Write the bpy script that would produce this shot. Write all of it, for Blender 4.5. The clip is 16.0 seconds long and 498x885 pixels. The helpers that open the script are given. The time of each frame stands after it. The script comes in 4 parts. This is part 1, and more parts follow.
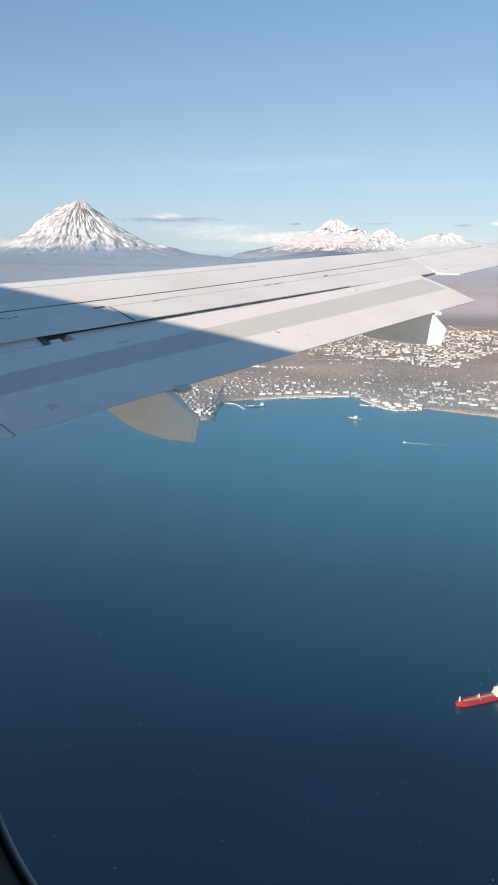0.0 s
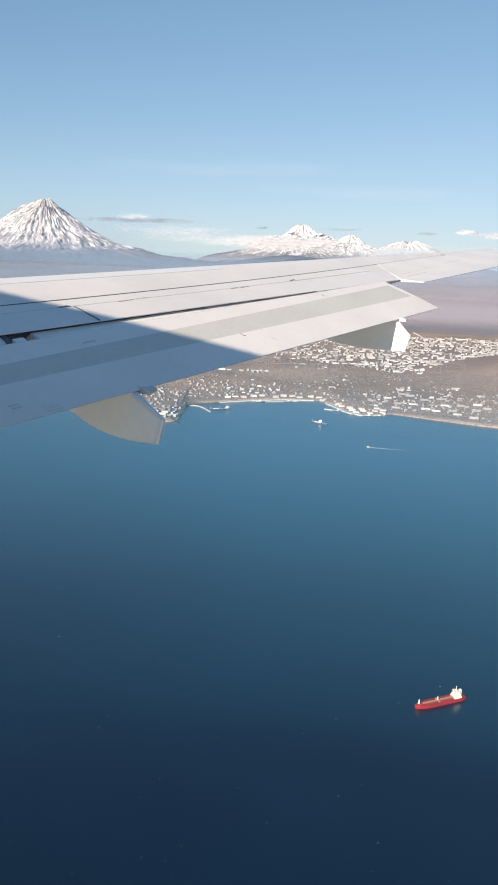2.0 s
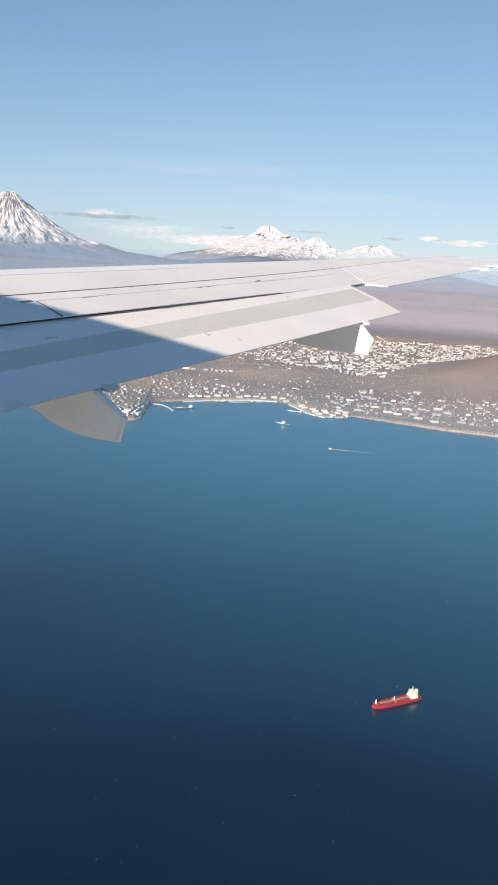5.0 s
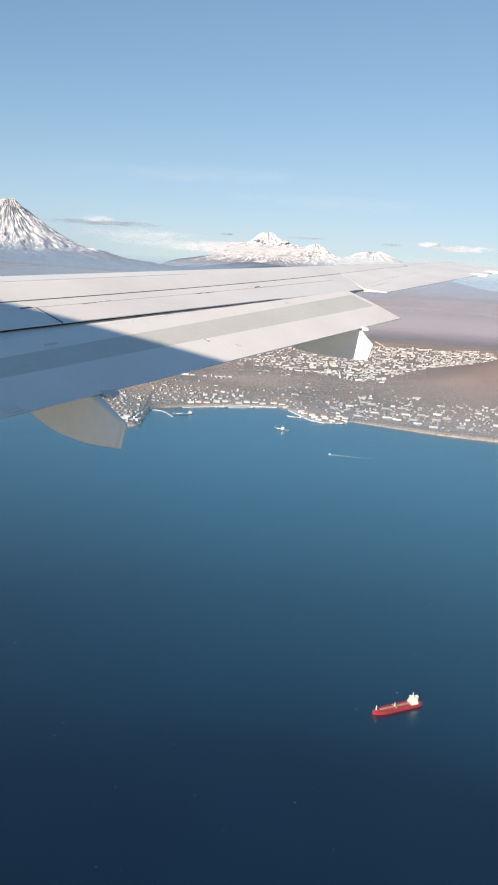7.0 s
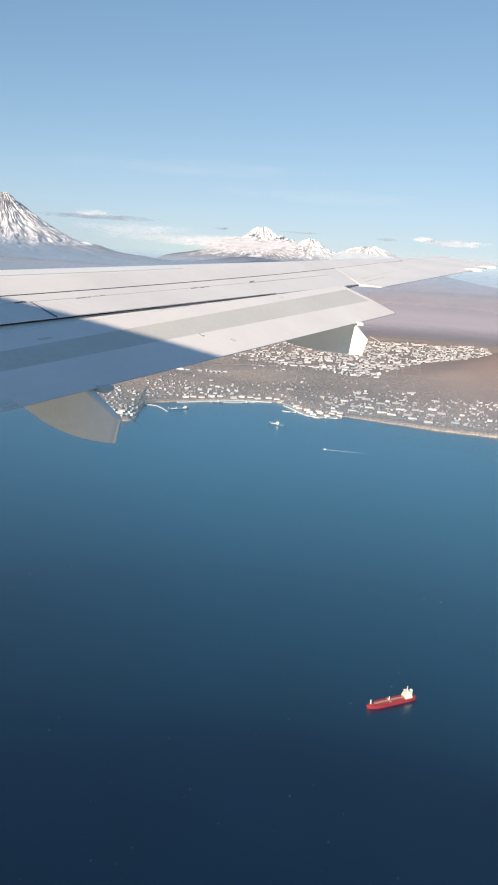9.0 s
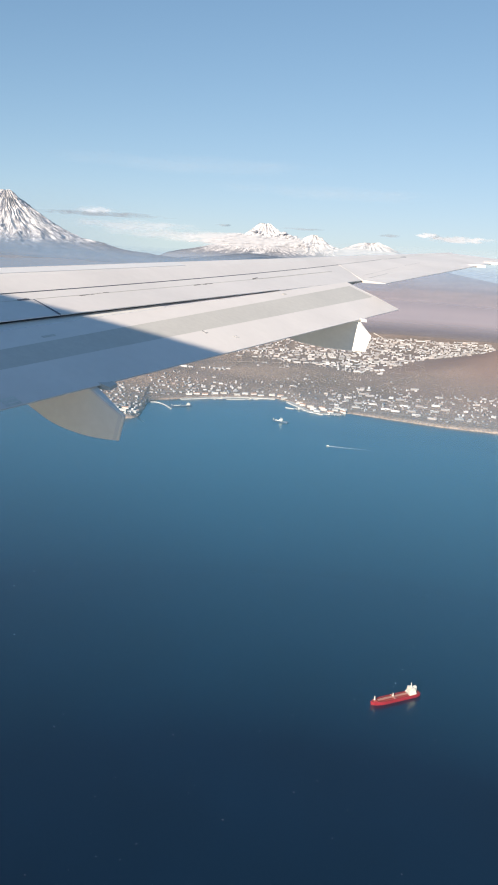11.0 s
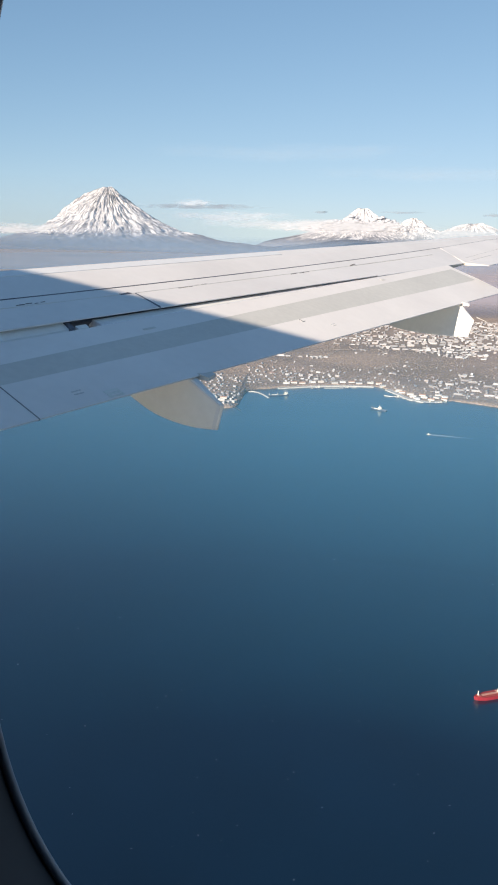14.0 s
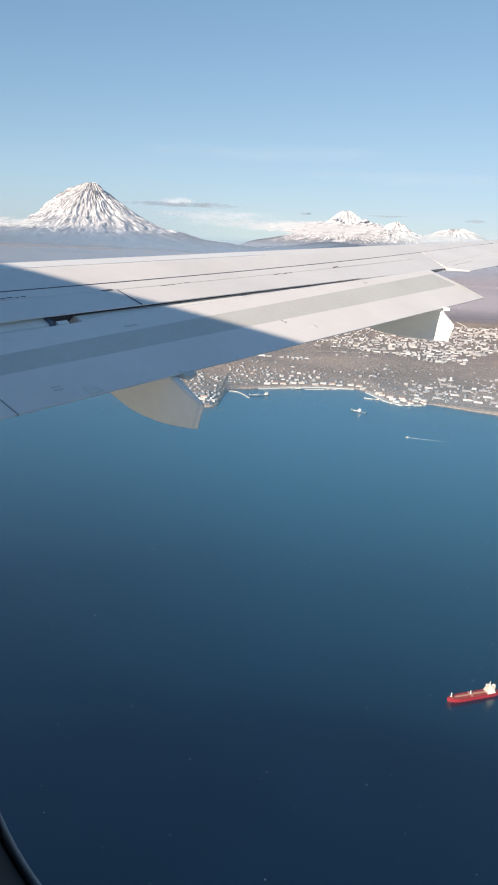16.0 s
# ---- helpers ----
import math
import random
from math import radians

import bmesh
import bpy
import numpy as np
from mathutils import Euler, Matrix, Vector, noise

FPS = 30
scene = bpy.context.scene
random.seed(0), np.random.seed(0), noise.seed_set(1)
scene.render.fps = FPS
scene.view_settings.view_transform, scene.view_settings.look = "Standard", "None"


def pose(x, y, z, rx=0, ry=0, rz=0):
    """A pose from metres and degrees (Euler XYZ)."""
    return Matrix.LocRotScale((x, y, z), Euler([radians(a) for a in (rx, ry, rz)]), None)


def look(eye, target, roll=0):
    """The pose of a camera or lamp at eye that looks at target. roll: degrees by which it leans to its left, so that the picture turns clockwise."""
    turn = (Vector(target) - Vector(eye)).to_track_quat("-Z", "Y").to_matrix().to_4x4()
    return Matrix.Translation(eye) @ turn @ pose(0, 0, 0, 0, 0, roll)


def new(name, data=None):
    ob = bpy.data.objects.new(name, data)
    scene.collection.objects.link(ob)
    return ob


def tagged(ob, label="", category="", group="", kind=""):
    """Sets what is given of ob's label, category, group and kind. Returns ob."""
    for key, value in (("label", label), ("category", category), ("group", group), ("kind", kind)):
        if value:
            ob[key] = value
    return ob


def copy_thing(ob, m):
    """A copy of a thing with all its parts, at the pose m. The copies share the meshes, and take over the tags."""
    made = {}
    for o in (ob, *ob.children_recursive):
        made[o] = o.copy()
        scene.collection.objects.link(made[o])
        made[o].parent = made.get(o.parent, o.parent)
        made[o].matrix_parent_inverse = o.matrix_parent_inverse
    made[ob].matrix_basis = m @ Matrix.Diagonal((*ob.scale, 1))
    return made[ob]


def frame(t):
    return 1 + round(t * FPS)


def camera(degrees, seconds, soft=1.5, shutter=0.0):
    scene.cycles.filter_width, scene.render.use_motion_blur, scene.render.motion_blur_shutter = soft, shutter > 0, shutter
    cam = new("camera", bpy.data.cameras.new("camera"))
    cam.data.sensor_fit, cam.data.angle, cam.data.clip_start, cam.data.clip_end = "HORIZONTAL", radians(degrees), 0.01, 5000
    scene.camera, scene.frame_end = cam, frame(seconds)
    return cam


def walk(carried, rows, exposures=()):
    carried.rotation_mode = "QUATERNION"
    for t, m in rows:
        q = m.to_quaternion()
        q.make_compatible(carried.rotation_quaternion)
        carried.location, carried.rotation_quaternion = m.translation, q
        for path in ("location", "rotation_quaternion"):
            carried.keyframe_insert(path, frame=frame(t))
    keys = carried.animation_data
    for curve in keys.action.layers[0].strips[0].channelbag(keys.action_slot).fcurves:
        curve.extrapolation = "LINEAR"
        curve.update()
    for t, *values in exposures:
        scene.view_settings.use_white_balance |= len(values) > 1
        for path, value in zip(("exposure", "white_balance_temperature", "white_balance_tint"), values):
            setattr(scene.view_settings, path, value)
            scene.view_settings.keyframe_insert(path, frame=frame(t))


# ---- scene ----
# The aircraft is built at true size; the bay, town and volcanoes at one tenth,
# so that the farthest summit stays within the camera's reach. The sea is z = 0.
EYE_Z = 100.0
cam = camera(37.47, 16.0, soft=2.0)
TURNS = [
    (0, 74.83, 0.06, -0.06), (0.5, 74.77, -0.16, -0.53), (1, 74.80, -0.65, -1.54),
    (1.5, 74.93, -1.14, -2.11), (2, 75.08, -1.38, -2.52), (2.5, 75.10, -1.77, -2.86),
    (3, 75.03, -1.90, -3.27), (3.5, 74.97, -2.22, -3.95), (4, 74.88, -2.74, -4.83),
    (6.5, 75.71, -3.13, -5.14), (7, 75.64, -2.95, -5.14), (7.5, 75.57, -2.99, -5.17),
    (8, 75.38, -3.06, -5.23), (8.5, 75.27, -3.10, -5.36), (9, 75.26, -3.07, -5.52),
    (11.5, 74.76, -2.71, -5.07), (12, 73.73, -2.54, -3.15), (12.5, 73.55, -1.59, -0.10),
    (13, 73.43, -0.91, 1.68), (13.5, 73.02, -1.00, 1.69), (14, 73.93, -0.58, 1.97),
    (14.5, 73.91, -0.93, 1.20), (15, 73.83, -1.49, 0.68), (15.5, 73.91, -1.67, 0.69),
    (16, 73.94, -2.05, 0.74),
]
walk(cam, [(t, pose(0, 0, EYE_Z, rx, ry, rz)) for t, rx, ry, rz in TURNS],
     exposures=[(0, 0.65, 7100, 10), (12, 0.65, 7100, 10), (12.5, 0.68, 7100, 10), (13, 0.74, 7100, 10),
                (13.5, 0.74, 7100, 10), (14, 0.66, 7100, 10), (14.5, 0.65, 7100, 10), (16, 0.65, 7100, 10)])

# ---- world and sun ----
SUN_DIR = Vector((-1.41, -2.22, 0.968)).normalized()
SUN_EL = math.asin(SUN_DIR.z)
world = bpy.data.worlds.new("sky")
scene.world = world
world.use_nodes = True
wn = world.node_tree
wn.nodes.clear()
sky = wn.nodes.new("ShaderNodeTexSky")
sky.sky_type, sky.sun_disc = "NISHITA", False
sky.sun_elevation = SUN_EL
sky.sun_rotation = math.atan2(SUN_DIR.x, SUN_DIR.y)
sky.altitude, sky.air_density, sky.dust_density, sky.ozone_density = 900, 0.8, 0.05, 2.4
# from this height the bright horizon lies lower than the eye
way, split, rise, gather = (wn.nodes.new("ShaderNode" + k) for k in ("TexCoord", "SeparateXYZ", "Math", "CombineXYZ"))
rise.operation, rise.inputs[1].default_value = "MAXIMUM", 0.004
wn.links.new(way.outputs["Generated"], split.inputs[0])
wn.links.new(split.outputs[2], rise.inputs[0])
wn.links.new(split.outputs[0], gather.inputs[0])
wn.links.new(split.outputs[1], gather.inputs[1])
wn.links.new(rise.outputs[0], gather.inputs[2])
wn.links.new(gather.outputs[0], sky.inputs["Vector"])
bg = wn.nodes.new("ShaderNodeBackground")
bg.inputs["Strength"].default_value = 0.095
wo = wn.nodes.new("ShaderNodeOutputWorld")
def sky_math(op, a, b):
    n = wn.nodes.new("ShaderNodeVectorMath")
    n.operation = op
    for k, v in ((0, a), (1, b)):
        if isinstance(v, tuple):
            n.inputs[k].default_value = v
        else:
            wn.links.new(v, n.inputs[k])
    return n.outputs[0]


# thin haze evens out the bright band above the horizon
even = sky_math("ADD", (1.0, 1.0, 1.0), sky_math("DIVIDE", sky.outputs[0], (5.6, 5.5, 6.9)))
wn.links.new(sky_math("DIVIDE", sky_math("MULTIPLY", sky.outputs[0], (1.18, 1.47, 1.58)), even), bg.inputs[0])
wn.links.new(bg.outputs[0], wo.inputs[0])
sun_data = bpy.data.lights.new("sun", "SUN")
sun_data.energy, sun_data.angle, sun_data.color = 5.25, radians(0.5), (1.0, 0.885, 0.77)
sun = new("sun", sun_data)
sun.matrix_world = look(SUN_DIR * 50 + Vector((0, 0, EYE_Z)), (0, 0, EYE_Z))


# ---- materials ----
def mat(name, base, rough=0.5, metal=0.0, var=0.12, scale=3.0, fine=40.0, fine_var=0.06,
        bump=0.0, bump_scale=None, tint=None, stretch=(1, 1, 1), spec=0.5):
    m = bpy.data.materials.new(name)
    m.use_nodes = True
    nt = m.node_tree
    b = nt.nodes["Principled BSDF"]
    b.inputs["Roughness"].default_value = rough
    b.inputs["Metallic"].default_value = metal
    b.inputs["Specular IOR Level"].default_value = spec
    tc = nt.nodes.new("ShaderNodeTexCoord")
    mp = nt.nodes.new("ShaderNodeMapping")
    mp.inputs["Scale"].default_value = stretch
    nt.links.new(tc.outputs["Object"], mp.inputs[0])
    n1 = nt.nodes.new("ShaderNodeTexNoise")
    n1.inputs["Scale"].default_value, n1.inputs["Detail"].default_value = scale, 5
    n2 = nt.nodes.new("ShaderNodeTexNoise")
    n2.inputs["Scale"].default_value, n2.inputs["Detail"].default_value = fine, 4
    for n in (n1, n2):
        nt.links.new(mp.outputs[0], n.inputs["Vector"])
    r1 = nt.nodes.new("ShaderNodeMapRange")
    r1.inputs[1].default_value, r1.inputs[2].default_value = 0.3, 0.7
    nt.links.new(n1.outputs[0], r1.inputs[0])
    mix = nt.nodes.new("ShaderNodeMix")
    mix.data_type = "RGBA"
    lo = [c * (1 - var) for c in base]
    hi = [min(1, c * (1 + var)) for c in base] if tint is None else tint
    mix.inputs[6].default_value, mix.inputs[7].default_value = (*lo, 1), (*hi, 1)
    nt.links.new(r1.outputs[0], mix.inputs[0])
    r2 = nt.nodes.new("ShaderNodeMapRange")
    r2.inputs[1].default_value, r2.inputs[2].default_value = 0.3, 0.7
    r2.inputs[3].default_value, r2.inputs[4].default_value = 1 - fine_var, 1 + fine_var
    nt.links.new(n2.outputs[0], r2.inputs[0])
    mul = nt.nodes.new("ShaderNodeVectorMath")
    mul.operation = "SCALE"
    nt.links.new(mix.outputs[2], mul.inputs[0])
    nt.links.new(r2.outputs[0], mul.inputs["Scale"])
    nt.links.new(mul.outputs[0], b.inputs["Base Color"])
    if bump:
        bp = nt.nodes.new("ShaderNodeBump")
        bp.inputs["Strength"].default_value = bump
        if bump_scale:
            n3 = nt.nodes.new("ShaderNodeTexNoise")
            n3.inputs["Scale"].default_value, n3.inputs["Detail"].default_value = bump_scale, 6
            nt.links.new(mp.outputs[0], n3.inputs["Vector"])
            nt.links.new(n3.outputs[0], bp.inputs["Height"])
        else:
            nt.links.new(n2.outputs[0], bp.inputs["Height"])
        nt.links.new(bp.outputs[0], b.inputs["Normal"])
    return m


M_WHITE = mat("white_wing_paint", (0.91, 0.86, 0.81), 0.42, var=0.05, scale=0.7, fine=9, fine_var=0.015)
M_SKIN = mat("grey_white_wing_skin", (0.85, 0.81, 0.77), 0.40, var=0.06, scale=0.5, fine=7, fine_var=0.02)
M_BAND = mat("bright_bands_and_edge_glint", (0.88, 0.87, 0.85), 0.35, var=0.03, scale=0.6, fine=6, fine_var=0.02)
M_STRIPE = mat("grey_stripe_paint", (0.69, 0.665, 0.605), 0.45, var=0.05, scale=0.8, fine=12, fine_var=0.04)
M_FAIR = mat("fairing_paint", (0.93, 0.91, 0.86), 0.42, var=0.02, scale=1.5, fine=14, fine_var=0.02)
M_METAL = mat("worn_flap_metal", (0.86, 0.84, 0.84), 0.42, 0.0, var=0.16, scale=3.0, fine=26, fine_var=0.16)
M_DARK = mat("dark_fittings_and_cove_shade", (0.15, 0.165, 0.20), 0.7, var=0.3, scale=2, fine=20, fine_var=0.2)
M_MARK = mat("dark_marking", (0.28, 0.28, 0.28), 0.6, var=0.2, fine_var=0.2)
M_GRIME = mat("oily_grime", (0.17, 0.16, 0.15), 0.7, var=0.3, fine_var=0.3)
M_STENCIL = mat("faded_stencil_paint", (0.58, 0.57, 0.56), 0.6, var=0.15, fine_var=0.15)
M_PALE = mat("pale_green_marking", (0.77, 0.77, 0.70), 0.5, var=0.1)
M_HULL = mat("fuselage_paint", (0.84, 0.83, 0.81), 0.35, var=0.04)
M_LINING = mat("dark_cabin_lining", (0.07, 0.075, 0.085), 0.6, var=0.15)
M_RIM = mat("window_seal_rubber", (0.30, 0.32, 0.35), 0.35, var=0.15)


# ---- mesh helpers ----
def mesh_object(name, verts, faces, mats, parent=None, label="", smooth=False, slots=None):
    me = bpy.data.meshes.new(name)
    me.from_pydata([tuple(v) for v in verts], [], faces)
    for m in (mats if isinstance(mats, (list, tuple)) else [mats]):
        me.materials.append(m)
    if slots is not None:
        me.polygons.foreach_set("material_index", slots)
    if smooth:
        me.polygons.foreach_set("use_smooth", [True] * len(me.polygons))
    me.update()
    bm = bmesh.new()
    bm.from_mesh(me)
    bmesh.ops.recalc_face_normals(bm, faces=bm.faces[:])
    bm.to_mesh(me)
    bm.free()
    ob = new(name, me)
    if parent is not None:
        ob.parent = parent
    if label:
        ob["label"] = label
    return ob


def loft(rings, cap=True):
    """Closed rings of equal length, joined in order."""
    n = len(rings[0])
    verts = [p for r in rings for p in r]
    faces = []
    for i in range(len(rings) - 1):
        for j in range(n):
            k = (j + 1) % n
            faces.append((i * n + j, i * n + k, (i + 1) * n + k, (i + 1) * n + j))
    if cap:
        faces.append(tuple(range(n))[::-1])
        faces.append(tuple(range((len(rings) - 1) * n, len(rings) * n)))
    return verts, faces


def box_data(cx, cy, cz, sx, sy, sz, turn=0.0, taper=1.0):
    c, s = math.cos(turn), math.sin(turn)
    vs = []
    for z, k in ((cz, 1.0), (cz + sz, taper)):
        for x, y in ((-1, -1), (1, -1), (1, 1), (-1, 1)):
            px, py = x * sx / 2 * k, y * sy / 2 * k
            vs.append((cx + px * c - py * s, cy + px * s + py * c, z))
    return vs, [(3, 2, 1, 0), (4, 5, 6, 7), (0, 1, 5, 4), (1, 2, 6, 5), (2, 3, 7, 6), (3, 0, 4, 7)]


def join(pieces):
    verts, faces = [], []
    for v, f in pieces:
        o = len(verts)
        verts += v
        faces += [tuple(i + o for i in q) for q in f]
    return verts, faces


def empty(name, loc=(0, 0, 0)):
    ob = new(name)
    ob.location = loc
    return ob


# ---- the aircraft: wing lines at two stations, 12.7 m apart along the span ----
UP = Vector((0, 0, 1))
FWD = Vector((-0.8397, 0.5431, 0.0))      # across the span, towards the nose
OUT = Vector((0.5429, 0.8393, 0.0281))    # along the span, towards the tip
SPAN = 12.72
LINES = {
    "TE": ((-1.914, 5.808, -1.506), (5.014, 16.473, -1.219)),
    "B1": ((-2.335, 6.081, -1.294), (4.531, 16.785, -0.972)),
    "B2": ((-2.576, 6.236, -1.188), (4.051, 17.096, -0.762)),
    "FT": ((-2.877, 6.431, -1.065), (3.915, 17.184, -0.696)),
    "SP": ((-2.996, 6.508, -0.966), (3.910, 17.187, -0.692)),
    "HG": ((-3.569, 6.878, -0.758), (3.057, 17.739, -0.381)),
    "SK": ((-4.322, 7.366, -0.534), (2.585, 18.044, -0.241)),
}
OUTER_TE, OUTER_DIR = Vector((4.663, 16.700, -0.679)), Vector((0.541, 0.840, 0.037))


def wl(key, s):
    a, b = LINES[key]
    p = Vector(a).lerp(Vector(b), s)
    if key == "HG":
        # the wing bends upwards towards its tip
        u = min(1.0, max(0.0, s / 1.5))
        p.z -= 0.28 * u * (1 - u)
    return p


def outer_te(s):
    return OUTER_TE + OUTER_DIR * (SPAN * (s - 1))


airplane = tagged(empty("airplane", (0, 0, EYE_Z)),
                  "white twin-aisle airliner in flight with its flaps lowered over the sea", "airplane")


def plane_part(name, data, material, parent=None, label="", smooth=False, slots=None):
    return mesh_object(name, data[0], data[1], material, parent or airplane, label, smooth, slots)


def steps(a, b, n):
    return [a + (b - a) * i / n for i in range(n + 1)]


S_TIP = 2.35


def skin_ring(s):
    h, k = wl("HG", s), wl("SK", s)
    w = 1.0 if s < 1.2 else max(0.35, 1.0 - (s - 1.2) * 0.5)
    mid = h.lerp(k, 0.55) + UP * 0.025
    return [h, mid, k, k + FWD * 0.9 * w - UP * 0.10, k + FWD * 1.9 * w - UP * 0.30 * w, k + FWD * 2.5 * w - UP * 0.45 * w,
            k + FWD * 1.9 * w - UP * 0.72 * w, k + FWD * 0.5 * w - UP * 0.98 * w, h - UP * 0.62 * w]


plane_part("wing_skin", loft([skin_ring(s) for s in steps(-0.7, S_TIP, 24)]), M_SKIN, smooth=False,
           label="pale grey painted upper wing skin")

# slab under the spoilers; the cove's shade is put into its dark colour
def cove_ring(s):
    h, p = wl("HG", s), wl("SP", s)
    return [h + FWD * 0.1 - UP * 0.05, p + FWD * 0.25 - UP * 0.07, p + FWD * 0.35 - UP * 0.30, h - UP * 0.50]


plane_part("wing_shroud", loft([cove_ring(s) for s in steps(-0.7, 1.06, 8)]), M_DARK, label="dark slab that stands for the shade under the spoilers")


def slab(fn_a, fn_b, s0, s1, thick, n=6, gap=0.018, edge=0.012, crown=0.008):
    rings = []
    for s in steps(s0, s1, n):
        a, b = fn_a(s), fn_b(s)
        d = (b - a).normalized()
        a = a + d * gap
        rings.append([a, a.lerp(b, 0.5) + UP * crown, b, b - UP * edge, a.lerp(b, 0.4) - UP * thick, a - UP * thick])
    return loft(rings)


HGF, SPF = (lambda s: wl("HG", s)), (lambda s: wl("SP", s))
for s0, s1 in ((-0.7, 0.2349), (0.2351, 0.713)):
    plane_part("spoiler", slab(HGF, SPF, s0, s1, 0.05), M_SKIN, label="closed flat spoiler panel on the wing")
plane_part("fixed_panel", slab(lambda s: wl("HG", s + 0.088 * (s - 0.7132) / 0.3738), lambda s: wl("SP", s) - UP * 0.012, 0.7132, 1.087, 0.05), M_SKIN)


def aileron_rings(n=8):
    """Outboard aileron: its inner edge follows the fixed panel's end, then juts aft."""
    rings = []
    for i in range(n + 1):
        u = i / n
        a = wl("HG", 1.1753 + (1.70 - 1.1753) * u) + UP * (0.004 * (1 - u))
        b = outer_te(1.010 + 0.69 * u)
        m = (wl("SP", 1.0874) + UP * 0.002).lerp(wl("HG", 1.70).lerp(outer_te(1.70), 0.55), u)
        rings.append([a, a.lerp(m, 0.5), m, b, b - UP * 0.012, m - UP * 0.07, a - UP * 0.075])
    return loft(rings)


def aileron_point(u, x):
    a = wl("HG", 1.1753 + (1.70 - 1.1753) * u) + UP * (0.004 * (1 - u))
    m = (wl("SP", 1.0874) + UP * 0.002).lerp(wl("HG", 1.70).lerp(outer_te(1.70), 0.55), u)
    return a.lerp(m, x)


plane_part("aileron", aileron_rings(), M_SKIN, label="outboard aileron of the wing")
plane_part("outer_trailing_panel", slab(HGF, outer_te, 1.7005, S_TIP, 0.06, gap=0.0, crown=0.0), M_SKIN)


def on_lines(ka, kb, s, q):
    return wl(ka, s).lerp(wl(kb, s), q)


def seam(fn, width_dir, w, n, lift=0.004):
    rings = []
    for i in range(n + 1):
        p = fn(i / n)
        rings.append([p - width_dir * w / 2 + UP * lift, p + width_dir * w / 2 + UP * lift,
                      p + width_dir * w / 2 - UP * 0.02, p - width_dir * w / 2 - UP * 0.02])
    return loft(rings)


plane_part("panel_seam", seam(lambda q: wl("HG", -0.7 + 2.42 * q), FWD, 0.018, 20), M_DARK, label="dark hinge line of the spoilers")
plane_part("panel_seam", seam(lambda q: wl("HG", 1.72).lerp(wl("SK", 1.62), q * 0.75), OUT, 0.05, 4, 0.012), M_DARK)
plane_part("panel_seam", seam(lambda q: on_lines("SP", "HG", 0.2335 + 0.007 * q, 0.64 * q), OUT, 0.022, 4, 0.012), M_DARK, label="dark gap between two spoilers")
band = []
for s0 in steps(-0.7, 0.62, 8):
    band.append([on_lines("HG", "SK", s0, 0.70) + UP * 0.024, on_lines("HG", "SK", s0, 0.93) + UP * 0.012,
                 on_lines("HG", "SK", s0, 0.93) - UP * 0.02, on_lines("HG", "SK", s0, 0.70) - UP * 0.02])
plane_part("leading_band", loft(band), M_BAND, label="brighter band near the wing's crest")
plane_part("panel_seam", seam(lambda q: on_lines("SP", "HG", -0.3 + 1.36 * q, 0.66), FWD, 0.005, 20, 0.010), M_STRIPE)
plane_part("panel_seam", seam(lambda q: on_lines("B1", "TE", 0.0, q), OUT, 0.008, 4, 0.003), M_MARK, label="dark gap between two flaps")


# flap: aft panel, grey stripe, upper strip, nose
def flap_ring(s):
    te, b1, b2, ft = wl("TE", s), wl("B1", s), wl("B2", s), wl("FT", s)
    if s > 0.149:
        nose = ft + FWD * 0.17 + UP * max(-0.03, 0.055 - 0.075 * s)
    else:
        nose = ft + FWD * 0.03 - UP * 0.03
    return [te, b1, b2, ft, nose, nose + FWD * 0.07 - UP * 0.06, nose + FWD * 0.02 - UP * 0.16,
            b2 - UP * 0.20, b1 - UP * 0.12, te - UP * 0.012]


def flap(name, cuts, label):
    data = loft([flap_ring(s) for s in cuts])
    slots = []
    for i in range(len(cuts) - 1):
        slots += [0, 1 if cuts[i] < 0.977 else 0, 0, 2, 2, 2, 0, 0, 0, 0]
    slots += [0, 0]
    return plane_part(name, data, [M_WHITE, M_STRIPE, M_METAL], label=label, slots=slots)


flap_out = flap("outboard_flap", steps(0.0008, 0.148, 3) + steps(0.150, 0.980, 12) + [1.0], "long lowered flap with a grey stripe along it")
flap("inboard_flap", steps(-0.7, -0.0004, 6), "lowered flap beside the fuselage with a grey stripe")


# flap track fairings: outline across the span (aft, up), thickness along the span
def rounded(outline, first, last, n=4):
    """The outline with a smooth curve between two of its corners."""
    out = list(outline[:first])
    for i in range(first, last):
        p0, p1, p2, p3 = (outline[min(last, max(first, i + k))] for k in (-1, 0, 1, 2))
        for j in range(n):
            t = j / n
            out.append(tuple(0.5 * (2 * b + (c - a) * t + (2 * a - 5 * b + 4 * c - d) * t * t + (3 * b - a - 3 * c + d) * t ** 3)
                             for a, b, c, d in zip(p0, p1, p2, p3)))
    return out + list(outline[last:])


